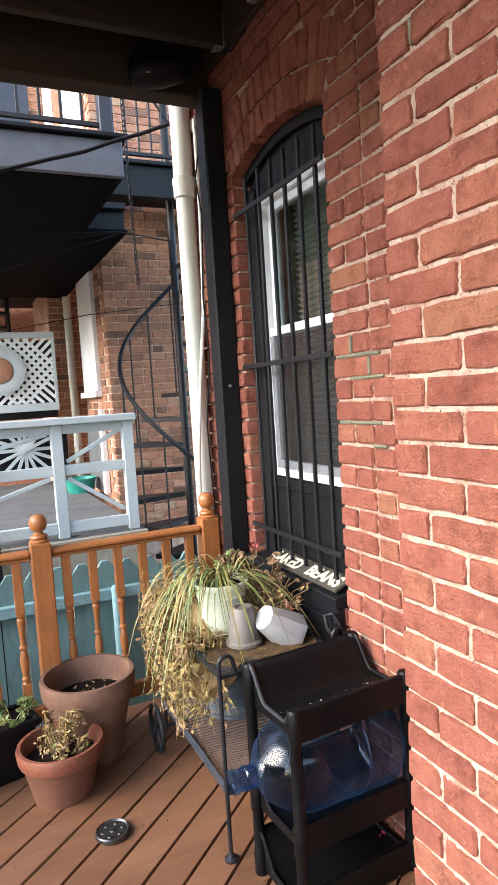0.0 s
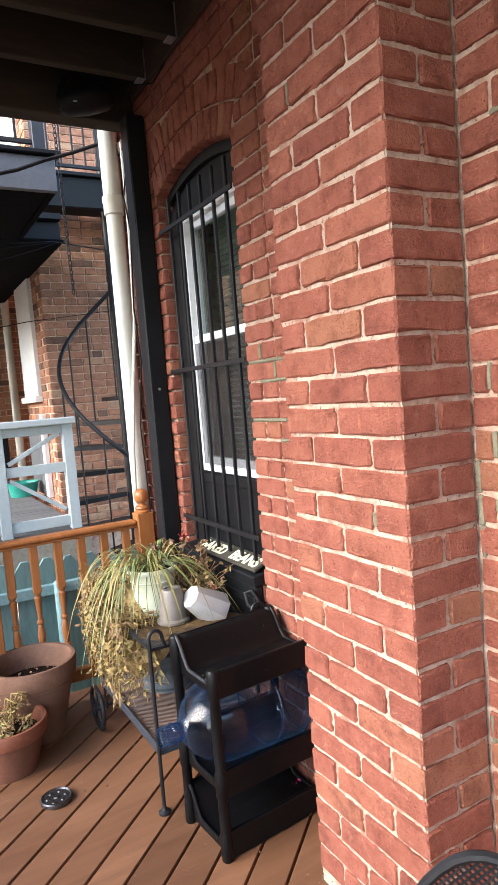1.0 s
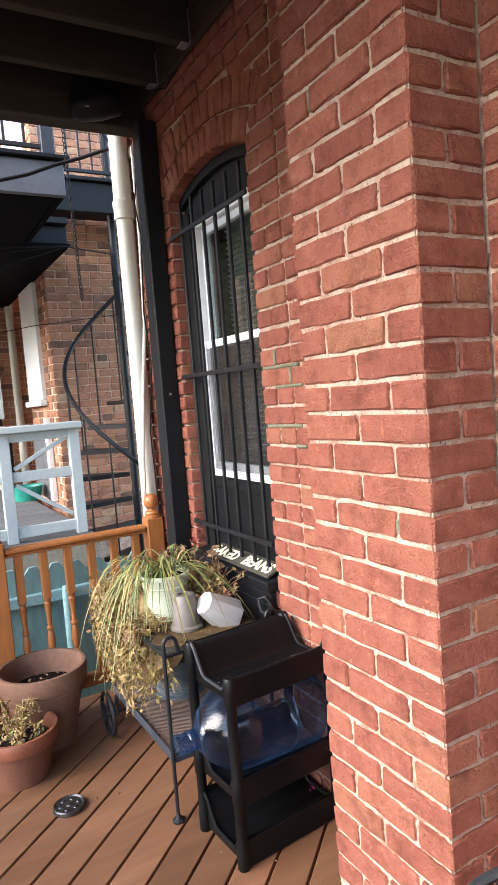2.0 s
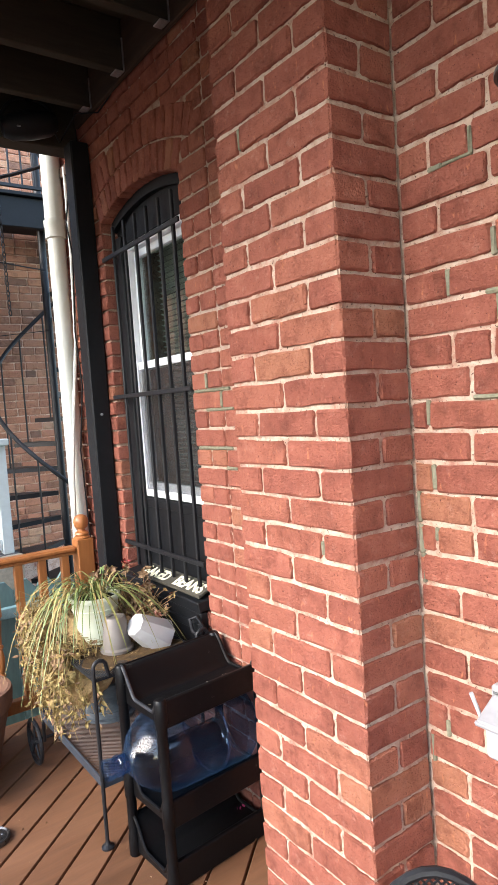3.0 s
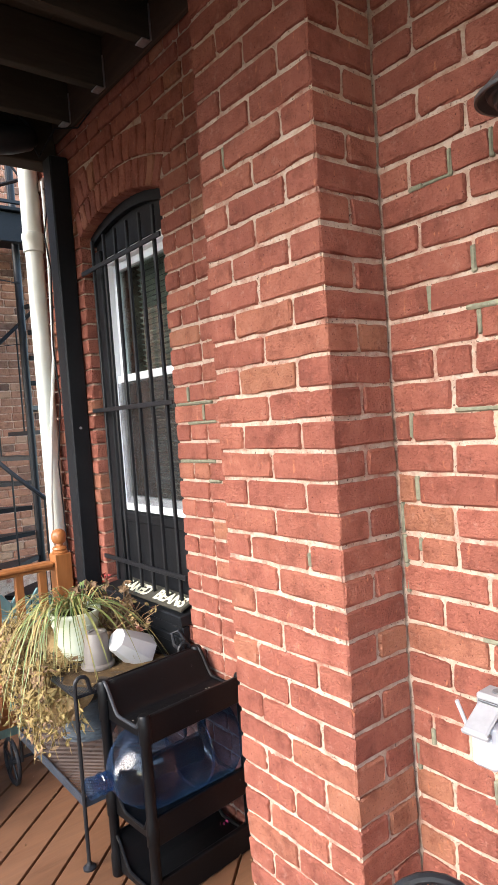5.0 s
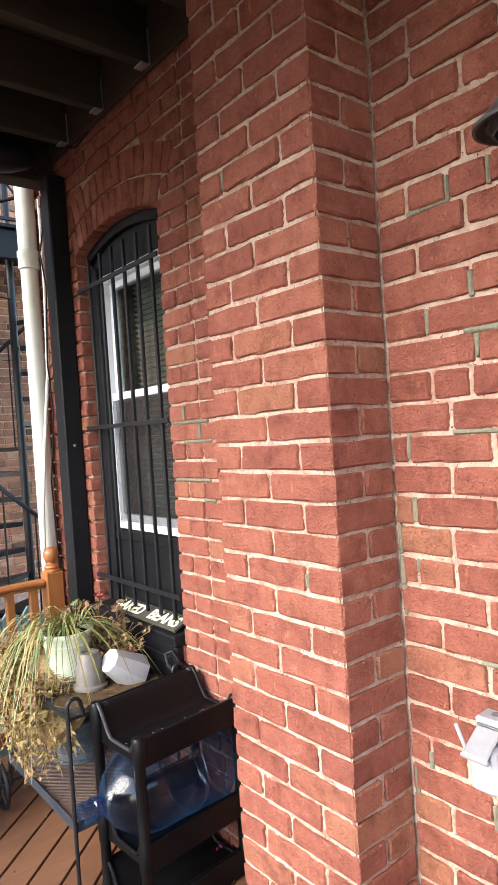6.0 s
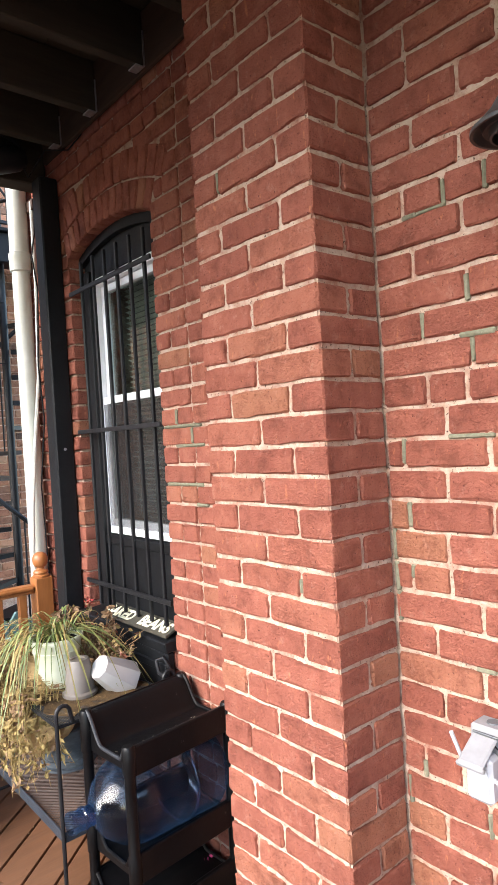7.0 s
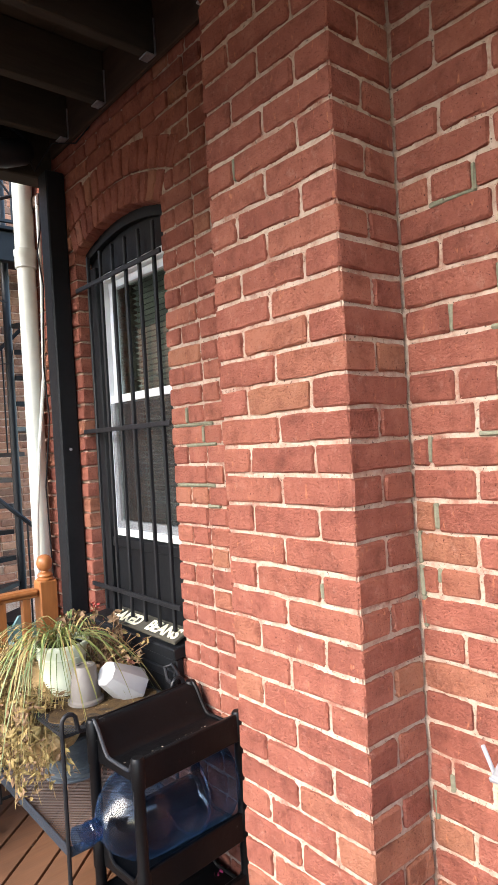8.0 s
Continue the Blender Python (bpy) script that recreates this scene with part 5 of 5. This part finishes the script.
    def brace(z0, z1):
        d = Vector((b - a, 0, z1 - z0))
        m = Matrix.Translation((a, 0, z0)) @ Matrix.Rotation(-math.atan2(d.z, d.x), 4, "Y")
        part("brace", box((0.02, -0.014, -0.014), (d.length - 0.02, 0.014, 0.014), 0.003, 0, m), GREYPAINT, gate)
    brace(0.95, 1.15)
    if a > 0.5:
        brace(0.865, 0.60)
    else:
        brace(0.59, 0.865)
solo("dark_post", box((0.07, 4.02, -1.2), (0.125, 4.08, 1.0), 0.004), BLACK, label="black metal post beside the next railing", category="post")
tubg = thing("green_tub", (1.0, 6.3, ND), label="green plastic tub on the next deck", category="tub")
part("body", lathe(bmesh.new(), [(0, 0), (0.12, 0), (0.15, 0.13), (0.145, 0.13), (0.115, 0.01), (0, 0.01)], 24), BUCKETGREEN, tubg)
part("rim", lathe(bmesh.new(), [(0.148, 0.125), (0.158, 0.128), (0.158, 0.140), (0.146, 0.140), (0.148, 0.125)], 24), BUCKETGREEN, tubg)
# rear rail with a sunburst, and a lattice screen with a round plaque
sunb = thing("sunburst_railing", (0.60, 7.2, 0), label="pale grey rear railing with a sunburst of slats", category="railing")
part("panel_frame", box((-0.7, -0.02, 1.03), (0.45, 0.02, 1.10), 0.003), GREYPAINT, sunb)
part("panel_frame", box((-0.7, -0.02, 0.58), (0.45, 0.02, 0.64), 0.003), GREYPAINT, sunb)
for k in range(8):
    a = math.pi * k / 8
    m = Matrix.Translation((0.0, 0, 0.87)) @ Matrix.Rotation(a, 4, "Y")
    part("slat", box((-0.30, -0.012 - 0.003 * k, -0.018), (0.30, 0.0 - 0.003 * k, 0.018), 0.002, 0, m), GREYPAINT, sunb)
part("backing", box((-0.7, 0.03, 0.58), (0.45, 0.05, 1.10), 0.003), BLACK, sunb, "dark boards behind the slats")
lat = thing("lattice_screen", (0, 6.8, 0), label="white diamond lattice screen in a pale grey frame", category="lattice")
LX0, LX1, LZ0, LZ1 = -0.2, 0.905, 1.36, 2.02
for lo, hi in (((LX0, LZ1), (LX1 + 0.03, LZ1 + 0.06)), ((LX0, LZ0 - 0.08), (LX1 + 0.03, LZ0))):
    part("frame_bar", box((lo[0], -0.03, lo[1]), (hi[0], 0.03, hi[1]), 0.004), GREYPAINT, lat)
part("frame_bar", box((LX1, -0.025, LZ0), (LX1 + 0.03, 0.025, LZ1), 0.004), GREYPAINT, lat)
for d in (1, -1):
    k = -1.0
    while k < 2.8:
        za, zb = LZ0, LZ1
        xa, xb = (k, k + (LZ1 - LZ0)) if d == 1 else (k, k - (LZ1 - LZ0))
        if min(xa, xb) >= LX0 and max(xa, xb) <= LX1 + 0.4:
            pts = [(xa, za), (xb, zb)]
            if max(xa, xb) > LX1:
                f = (LX1 - xa) / (xb - xa)
                if d == 1:
                    pts[1] = (LX1, za + f * (zb - za))
                else:
                    pts[0] = (LX1, za + f * (zb - za))
            dx, dz = pts[1][0] - pts[0][0], pts[1][1] - pts[0][1]
            ln = math.hypot(dx, dz)
            if ln > 0.05:
                m = Matrix.Translation((pts[0][0], 0.004 * d, pts[0][1])) @ Matrix.Rotation(-math.atan2(dz, dx), 4, "Y")
                part("strip", box((0, -0.0035, -0.016), (ln, 0.0035, 0.016), 0.001, 0, m), WHITEWOOD, lat)
        k += 0.085
# added black sheet standing in for the shaded recess seen through the lattice
solo("dark_board_panel", box((-1.2, 7.25, 1.2), (0.98, 7.28, 2.04), 0.003), BLACK, label="black panel added behind the lattice screen in place of deep shade", category="panel")
plq = thing("round_plaque", (0.385, 6.755, 1.70), label="round wall plaque with a pale ring and terracotta centre", category="plaque")
rot = Matrix.Rotation(radians(90), 4, "X")
part("ring", lathe(bmesh.new(), [(0.125, 0.0), (0.245, 0.0), (0.245, 0.02), (0.19, 0.035), (0.135, 0.02), (0.125, 0.0)], 40, rot), GREYPAINT, plq)
part("centre", lathe(bmesh.new(), [(0, 0.0), (0.124, 0.0), (0.124, 0.02), (0.09, 0.045), (0.04, 0.055), (0, 0.055)], 32, rot), PLAQUE, plq, "plain terracotta disc")

# ---- neighbouring house ----
AX, AY = 1.21, 5.6
house = thing("neighbour_house", (0, 0, 0), label="weathered red brick row house with porches and arched openings", category="house")
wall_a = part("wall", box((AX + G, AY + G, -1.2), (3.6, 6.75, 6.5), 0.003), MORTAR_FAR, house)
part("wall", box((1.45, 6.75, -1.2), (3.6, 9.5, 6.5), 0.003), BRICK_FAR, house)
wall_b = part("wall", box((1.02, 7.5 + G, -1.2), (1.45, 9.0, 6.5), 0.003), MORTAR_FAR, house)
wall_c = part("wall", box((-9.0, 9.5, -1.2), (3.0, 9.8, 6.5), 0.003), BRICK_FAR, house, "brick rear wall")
wall_d = part("wall", box((-0.6, 6.5 + G, 2.77), (AX, 6.9, 6.5), 0.003), MORTAR_FAR, house)
b = bmesh.new()
ya, yb, zt = 5.98, 6.66, 2.50
prism(b, [(ya, 1.44), (yb, 1.44), (yb, zt)] + [((ya + yb) / 2 + 0.34 * math.cos(radians(a)), zt + 0.16 * math.sin(radians(a))) for a in range(15, 180, 15)] + [(ya, zt)], AX - 0.035, AX + 0.004, axis=0)
shut = part("arched_window", b, WHITEWOOD, house, "white arched window board")
part("window_sill", box((AX - 0.07, ya - 0.03, 1.38), (AX - 0.002, yb + 0.03, 1.435), 0.004), WHITEWOOD, shut)
b = bmesh.new()
cbox(b, (AX - 0.03, 6.0, ND), (AX + 0.002, 6.7, 1.2), 0.004)
part("basement_door", b, SLATE, house, "dark glazed door")
part("door_trim", box((AX - 0.05, 5.9, ND), (AX - 0.004, 5.99, 1.26), 0.004), WHITEWOOD, house)
dp = part("downpipe", lathe(bmesh.new(), [(0.045, -1.2), (0.045, 2.95)], 14, Matrix.Translation((1.20, 7.43, 0))), PIPE, house, "cream downpipe in the corner")
# upper door and windows on the balcony level
for lo, hi, mt_, nm in (((0.975, 3.0), (1.055, 5.2), WHITEWOOD, "door_trim"), ((1.058, 3.0), (1.122, 5.2), PLAQUE, "upper_door"), ((1.125, 3.0), (1.205, 5.2), WHITEWOOD, "door_trim"), ((0.30, 3.6), (0.84, 5.0), SLATE_DARK, "upper_window"), ((0.26, 3.545), (0.86, 3.595), WHITEWOOD, "window_sill")):
    part(nm, box((lo[0], 6.46, lo[1]), (hi[0], 6.5 + G - 0.001, hi[1]), 0.004), mt_, house)

part("window_trim", box((AX - 0.03, 5.9, 3.2), (AX + G - 0.001, 6.35, 5.2), 0.004), WHITEWOOD, house)

balc = thing("neighbour_balcony", (0, 0, 0), label="grey-fronted upper balcony with black iron railings", category="balcony")
part("front_panel", box((-0.5, 3.48, 2.535), (0.90, 3.52, 2.725), 0.004), SLATE, balc, "grey painted front board")
# side panel takes the deepened black too, shade put into the colour
part("side_panel", box((0.86, 3.521, 2.535), (0.90, 4.55, 2.725), 0.004), SHADE_BLACK, balc)
part("deck_edge", box((-0.5, 3.44, 2.728), (0.93, 4.6, 2.752), 0.004), BLACK, balc)
for i in range(14):
    part("soffit_joist", box((-0.5, 3.56 + 0.28 * i, 2.56), (0.80 if 3.56 + 0.28 * i < 4.5 else AX - 0.01, 3.60 + 0.28 * i, 2.70), 0.003), BLACK, balc)
part("soffit", box((-0.9, 4.61, 2.705), (AX - 0.01, 9.45, 2.75), 0.003), BLACK, balc)
# underside boards: balcony shade painted in as near-black
part("soffit_board", box((-0.8, 3.53, 2.535), (0.855, 4.60, 2.556), 0.003), SHADE_BLACK, balc, "black underside boards, shade deepened in their colour")
part("soffit_board", box((-0.9, 4.604, 2.535), (AX - 0.01, 7.49, 2.556), 0.003), SHADE_BLACK, balc, "black underside boards, shade deepened in their colour")
part("corner_post", box((0.785, 3.47, 2.754), (0.855, 3.54, 4.2), 0.004), SLATE_DARK, balc, "grey corner post")
part("bottom_rail", box((-0.5, 3.49, 2.79), (0.784, 3.51, 2.815), 0.002), IRON, balc)
for i in range(11):
    x = 0.70 - 0.108 * i
    part("baluster", box((x - 0.007, 3.493, 2.816), (x + 0.007, 3.507, 3.75), 0.001), IRON, balc)
part("top_rail", box((-0.5, 3.49, 3.751), (0.784, 3.51, 3.78), 0.002), IRON, balc)
part("return_beam", box((0.95, 4.60, 2.80), (2.6, 4.66, 3.02), 0.004), BLACK, balc)
part("return_deck", box((0.90, 4.56, 3.022), (2.6, 5.58, 3.05), 0.004), BLACK, balc)
part("return_rail", box((0.95, 4.60, 3.09), (2.6, 4.625, 3.115), 0.002), IRON, balc)
part("return_top_rail", box((0.95, 4.60, 4.0), (2.6, 4.625, 4.03), 0.002), IRON, balc)
for i in range(16):
    x = 1.15 + 0.092 * i
    part("baluster", box((x - 0.006, 4.606, 3.116), (x + 0.006, 4.619, 4.0), 0.001), IRON, balc)
part("stay", rod((1.38, 4.63, 3.62), (1.62, 4.63, 3.30), 0.009, 6), IRON, balc)
chain = thing("hanging_chain", (0.90, 3.44, 0), label="rusty chain hanging from the balcony corner", category="chain")
z = 3.1
k = 0
while z > 1.95:
    m = Matrix.Translation((0.02 * (3.1 - z) / 1.1, 0, z)) @ Matrix.Rotation(radians(90 * (k % 2) + 20), 4, "Z")
    part("link", tube(bmesh.new(), [m @ Vector((0.009 * math.cos(a), 0, 0.017 * math.sin(a))) for a in [2 * math.pi * q / 10 for q in range(10)]], 0.0032, 5, closed=True), IRON, chain)
    z -= 0.027
    k += 1

# spiral stair
SXC, SYC, SR = 1.615, 4.85, 0.49
spiral = thing("spiral_stair", (SXC, SYC, 0), label="black iron spiral staircase with a curved handrail", category="staircase")
part("centre_pole", lathe(bmesh.new(), [(0.030, -1.2), (0.030, 4.2)], 18), IRON, spiral)
rail_pts = []
for i in range(-5, 13):
    th = 270 - 25.7 * (i + 0.5)
    z = -0.03 + 0.20 * i
    if z < -1.15:
        continue
    a0, a1 = radians(th - 16), radians(th + 16)
    t = bmesh.new()
    prism(t, [(0.04 * math.cos(a0), 0.04 * math.sin(a0)), (SR * math.cos(a0), SR * math.sin(a0)), (SR * math.cos((a0 + a1) / 2), SR * math.sin((a0 + a1) / 2)), (SR * math.cos(a1), SR * math.sin(a1)), (0.04 * math.cos(a1), 0.04 * math.sin(a1))], z - 0.035, z)
    td = part("tread", t, IRON, spiral)
    a = radians(th)
    part("baluster", rod(((SR - 0.01) * math.cos(a), (SR - 0.01) * math.sin(a), z), ((SR - 0.01) * math.cos(a), (SR - 0.01) * math.sin(a), z + 0.9), 0.007, 6), IRON, td)
for k in range(0, 121):
    i = -5 + 17 * k / 120
    a = radians(270 - 25.7 * (i + 0.5))
    rail_pts.append(((SR - 0.01) * math.cos(a), (SR - 0.01) * math.sin(a), -0.03 + 0.2 * i + 0.9))
part("handrail", tube(bmesh.new(), rail_pts, 0.017, 8), IRON, spiral)
# far stair flight
fst = thing("far_stair", (0, 8.2, 0), label="dark open metal stair flight by the rear wall", category="staircase")
for i in range(5):
    part("tread", box((0.05, -0.12, 2.10 + 0.17 * i), (0.62, 0.12, 2.13 + 0.17 * i), 0.004), IRON, fst)
part("stringer", box((0.60, -0.14, 2.0), (0.64, 0.14, 2.86), 0.004), IRON, fst)

# overhead cables
def cable(label, pts, r, mat_=CABLE):
    solo("overhead_cable", tube(bmesh.new(), pts, r, 6), mat_, label=label, category="cable", group="overhead cables")


cable("thick black overhead cable sagging between the porches", [(-0.85, 2.58, 2.05), (0.222, 3.0, 2.349), (0.44, 3.0, 2.42), (0.593, 3.0, 2.467), (0.727, 3.0, 2.526), (0.865, 3.0, 2.576), (1.05, 2.935, 2.637)], 0.009)
cable("thin overhead wire beneath the balcony", [(-12.9, 4.3, 3.0), (-6.0, 4.3, 2.5), (-1.0, 4.3, 2.36), (0.306, 4.3, 2.406), (0.866, 4.3, 2.444), (1.055, 4.3, 2.46), (1.60, 4.78, 2.53)], 0.005)
cable("thin overhead wire beneath the balcony", [(-12.9, 4.3, 1.5), (-6.0, 4.3, 1.0), (-0.6, 4.3, 1.85), (0.287, 4.3, 2.181), (0.639, 4.3, 2.308), (0.937, 4.3, 2.403), (1.074, 4.32, 2.457)], 0.004)
cable("thin overhead wire crossing to the stair", [(-12.9, 4.75, 2.0), (-6.0, 4.75, 1.2), (-0.8, 4.75, 1.66), (0.295, 4.75, 1.855), (0.902, 4.75, 1.971), (1.60, 4.80, 2.06)], 0.003)
cable("thin overhead wire beneath the balcony", [(-12.9, 4.36, 2.6), (-6.0, 4.36, 1.9), (-0.8, 4.36, 2.20), (0.302, 4.36, 2.354), (0.719, 4.36, 2.415), (1.056, 4.36, 2.468)], 0.004)


# ---- bricks of the walls, last ----
def lay_course_x(parent, z0, z1, runs, odd, x0=1.0, depth=0.10, mat_=BRICK):
    """Bricks of one course along y, faces at x0."""
    for a, b in runs:
        if b - a < 0.02:
            continue
        for p, q in course_pieces(a, b, odd):
            o = random.uniform(-0.0025, 0.002)
            lay(parent, (x0 + o, p + JOINT / 2, z0), (x0 + depth, q - JOINT / 2, z1), mat_)


span = math.asin(HALF / ARC_R)
mortar_bed(wall_pier, 0, 0.80, (0.703, 0.0), (1.112, CEIL + 0.05), MORTAR)
mortar_bed(wall_pier, 1, 0.70, (0.803, 0.0), (1.0, CEIL + 0.05), MORTAR)
mortar_bed(wall_lamp, 0, 1.0, (-0.15, 0.0), (0.71, CEIL + 0.05), MORTAR)
mortar_bed(wall_window, 0, 1.0, (1.11, 0.0), (1.642, CEIL), MORTAR_DULL)
# places of the upright joints beside the corner, by course
LAMP_HEADS = {4: (0.603,), 5: (0.494,), 6: (0.600,), 7: (0.494,), 8: (0.645, 0.549), 9: (0.500,), 10: (0.587,), 11: (0.490,), 12: (0.598,), 13: (0.484,),
              14: (0.650, 0.552), 15: (0.556,), 16: (0.648, 0.448), 17: (0.550,), 18: (0.655, 0.449), 19: (0.543,), 20: (0.584, 0.491), 21: (0.474,),
              22: (0.588,), 23: (0.478,), 24: (0.603,), 25: (0.482,), 26: (0.621, 0.521, 0.427), 27: (0.479,), 28: (0.591,), 29: (0.476,), 30: (0.594,)}
lamp_rest = bmesh.new()
for k in range(0, 43):
    z0 = JOINT0 + k * COURSE + JOINT / 2
    z1 = z0 + COURSE - JOINT
    z0, z1 = z0 + random.uniform(-0.0015, 0.0015), z1 + random.uniform(-0.0015, 0.0015)
    odd = (k + 1) % 2
    if z0 < -0.02 or z1 > CEIL:
        continue
    # pier: long and short corner bricks alternate on face and return
    if odd:
        lay(wall_pier, (0.80, 0.70, z0), (0.998, 0.70 + SHORT - JOINT / 2, z1))
        lay(wall_pier, (0.80 + random.uniform(-0.002, 0.002), 0.70 + SHORT + JOINT / 2, z0), (0.90, 1.008, z1))
        lay(wall_pier, (0.80, 1.019, z0), (0.995, 1.115, z1))
    else:
        w = 0.70 + LONG + random.uniform(-0.008, 0.008)
        lay(wall_pier, (0.80, 0.70, z0), (0.895, w, z1))
        lay(wall_pier, (0.907, 0.70, z0), (0.998, 0.80, z1))
        lay(wall_pier, (0.80, w + JOINT, z0), (0.90, 1.115, z1))
    # lamp side: the nearest stretch piece by piece
    heads = LAMP_HEADS.get(k)
    if heads:
        cuts = [0.7035] + list(heads)
        pieces = [(-p, -q) for p, q in zip(cuts, cuts[1:])] + course_pieces(-cuts[-1], 1.5, False)
    else:
        pieces = course_pieces(-0.7035, 1.5, not odd)
    for p, q in pieces:
        ya, yb = -q + JOINT / 2, -p - JOINT / 2
        o = random.uniform(-0.0025, 0.002)
        if ya > -0.62:
            lay(wall_lamp, (1.0 + o, ya, z0), (1.1, yb, z1))
        else:
            cbox(lamp_rest, (1.0 + o, ya, z0), (1.1, yb, z1), 0.0035, 0.0015)
# window side: slightly thinner bricks, long and short ends alternating at the opening
COURSE_W, ROW_Z = 0.0643, 1.3818
for n in range(-22, 20):
    z0 = ROW_Z + (n - 0.5) * COURSE_W + 0.0045 + random.uniform(-0.0015, 0.0015)
    z1 = z0 + COURSE_W - 0.0095
    zm = (z0 + z1) / 2
    if z0 < -0.02 or z1 > CEIL:
        continue
    ring = ARC_R + 0.215
    dz = zm - ARC_Z
    cut = math.sqrt(ring * ring - dz * dz) if abs(dz) < ring else 0
    if SILL_Z - 0.04 <= zm < SPRING - 0.01:
        end = WY0 + JOINT / 2
        lay_course_x(wall_window, z0, z1, [(WY1 - JOINT / 2, 2.93)], n % 2)
    elif zm >= SPRING - 0.01 and cut > 0.02:
        edge = min(cut, dz * math.tan(span * 1.06)) - 0.012
        end = YC - edge
        lay_course_x(wall_window, z0, z1, [(YC + edge, 2.93)], n % 2)
    else:
        end = WY0
        lay_course_x(wall_window, z0, z1, [(WY0, 2.93)], n % 2)
    heads = [y + random.uniform(-0.006, 0.006) for y in ((1.562, 1.462, 1.36, 1.262, 1.16) if n % 2 else (1.470, 1.375, 1.270, 1.17)) if y < end - 0.04]
    for q, p in zip([end] + heads, heads + [1.1]):
        o = random.uniform(-0.0025, 0.002)
        lay(wall_window, (1.0 + o, p + 0.004, z0), (1.1, q - 0.004, z1))
part("brick_far_stretch", lamp_rest, BRICK, wall_lamp, "more distant bricks of the wall", sharp=0)
tagged(bpy.data.objects["brick_far_stretch"], kind="stuff")

# two rings of bricks on edge over the window
span = math.asin(HALF / ARC_R)
for ring, (r0, r1) in enumerate(((0.002, 0.103), (0.112, 0.213))):
    n = 14 + ring
    for i in range(n):
        a = -span * (1.16 if ring else 1.02) + 2 * span * (1.16 if ring else 1.02) * (i + 0.5) / n
        rm = ARC_R + (r0 + r1) / 2
        w = 2 * span * (1.16 if ring else 1.02) * rm / n - 0.008
        me = brick_mesh(("arch", ring), (0.1, w, r1 - r0), BRICK)
        ob = bpy.data.objects.new("brick", me)
        scene.collection.objects.link(ob)
        ob.parent = wall_window
        ob.matrix_basis = Matrix.LocRotScale((1.0490 + random.uniform(-0.0015, 0.0015), YC + rm * math.sin(a), ARC_Z + rm * math.cos(a)), Euler((-a, 0, 0)), None)

# neighbouring house: bricks of the front piece by piece, the rest joined
far_a, far_b, far_d = bmesh.new(), bmesh.new(), bmesh.new()
for k in range(0, 70):
    z0 = 0.1 + k * COURSE
    z1 = z0 + COURSE - 0.010
    for p, q in course_pieces(AX, 2.25, k % 2):
        if z1 < 3.0:
            lay(wall_a, (p + 0.005 * (p > AX), AY + random.uniform(-0.002, 0.002), z0), (q - 0.005, AY + 0.1, z1), BRICK_FAR)
        else:
            cbox(far_a, (p + 0.005 * (p > AX), AY, z0), (q - 0.005, AY + 0.1, z1), 0.003, 0.001)
    for p, q in course_pieces(AY + (0.105 if k % 2 else 0.205), 6.75, k % 2):
        cbox(far_a, (AX, p + 0.005, z0), (AX + 0.08, q - 0.005, z1), 0.003, 0.001)
    for p, q in course_pieces(1.0, 1.45, k % 2):
        cbox(far_b, (p + 0.005, 7.5, z0), (q - 0.005, 7.6, z1), 0.003, 0.001)
    if z0 > 2.76:
        for p, q in course_pieces(-0.6, AX, k % 2):
            cbox(far_d, (p + 0.005, 6.5, z0), (q - 0.005, 6.58, z1), 0.003, 0.001)
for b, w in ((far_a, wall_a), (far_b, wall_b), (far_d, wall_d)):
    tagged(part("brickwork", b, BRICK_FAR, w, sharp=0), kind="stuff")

# grey-green repointing, joint by joint
def repoint(parent, y, z, length, upright=True, x=1.0, w=0.0105):
    """One strip of newer mortar pressed into a joint."""
    half = (w / 2, length / 2) if upright else (length / 2, w / 2)
    bm = bmesh.new()
    cbox(bm, (x - 0.0008, y - half[0], z - half[1]), (x + 0.012, y + half[0], z + half[1]), 0.003, 0.0012)
    part("mortar_patch", bm, REPOINT, parent, "grey-green newer mortar", sharp=0)


for y, z, n in ((0.694, 1.100, 0.070), (0.692, 1.028, 0.066), (0.690, 0.960, 0.068), (0.689, 0.540, 0.066), (0.521, 1.845, 0.056), (0.427, 1.850, 0.056), (0.478, 1.640, 0.056),
                (0.588, 1.581, 0.054), (0.473, 1.514, 0.050), (0.654, 1.312, 0.056), (0.648, 1.170, 0.056), (0.648, 1.043, 0.030), (0.646, 0.600, 0.038), (0.494, 0.534, 0.054)):
    repoint(wall_lamp, y, z, n)
for y, z, n in ((0.606, 1.820, 0.036), (0.552, 1.818, 0.070), (0.462, 1.545, 0.080), (0.488, 1.340, 0.105), (0.484, 0.858, 0.044)):
    repoint(wall_lamp, y, JOINT0 + COURSE * round((z - JOINT0) / COURSE), n, False)
repoint(wall_pier, 1.0135, JOINT0 + 28.5 * COURSE, 0.050, x=0.80)
repoint(wall_pier, 0.8025, JOINT0 + 14.45 * COURSE, 0.032, x=0.80)
for y, n, length in ((1.53, 0.5, 0.21), (1.49, -0.5, 0.16), (1.53, -2.5, 0.21), (1.44, -3.5, 0.06)):
    repoint(wall_window, y, ROW_Z + n * COURSE_W, length, False)
for y, n in ((1.560, 1), (1.475, 0), (1.490, -5)):
    repoint(wall_window, y, ROW_Z + n * COURSE_W, 0.05)
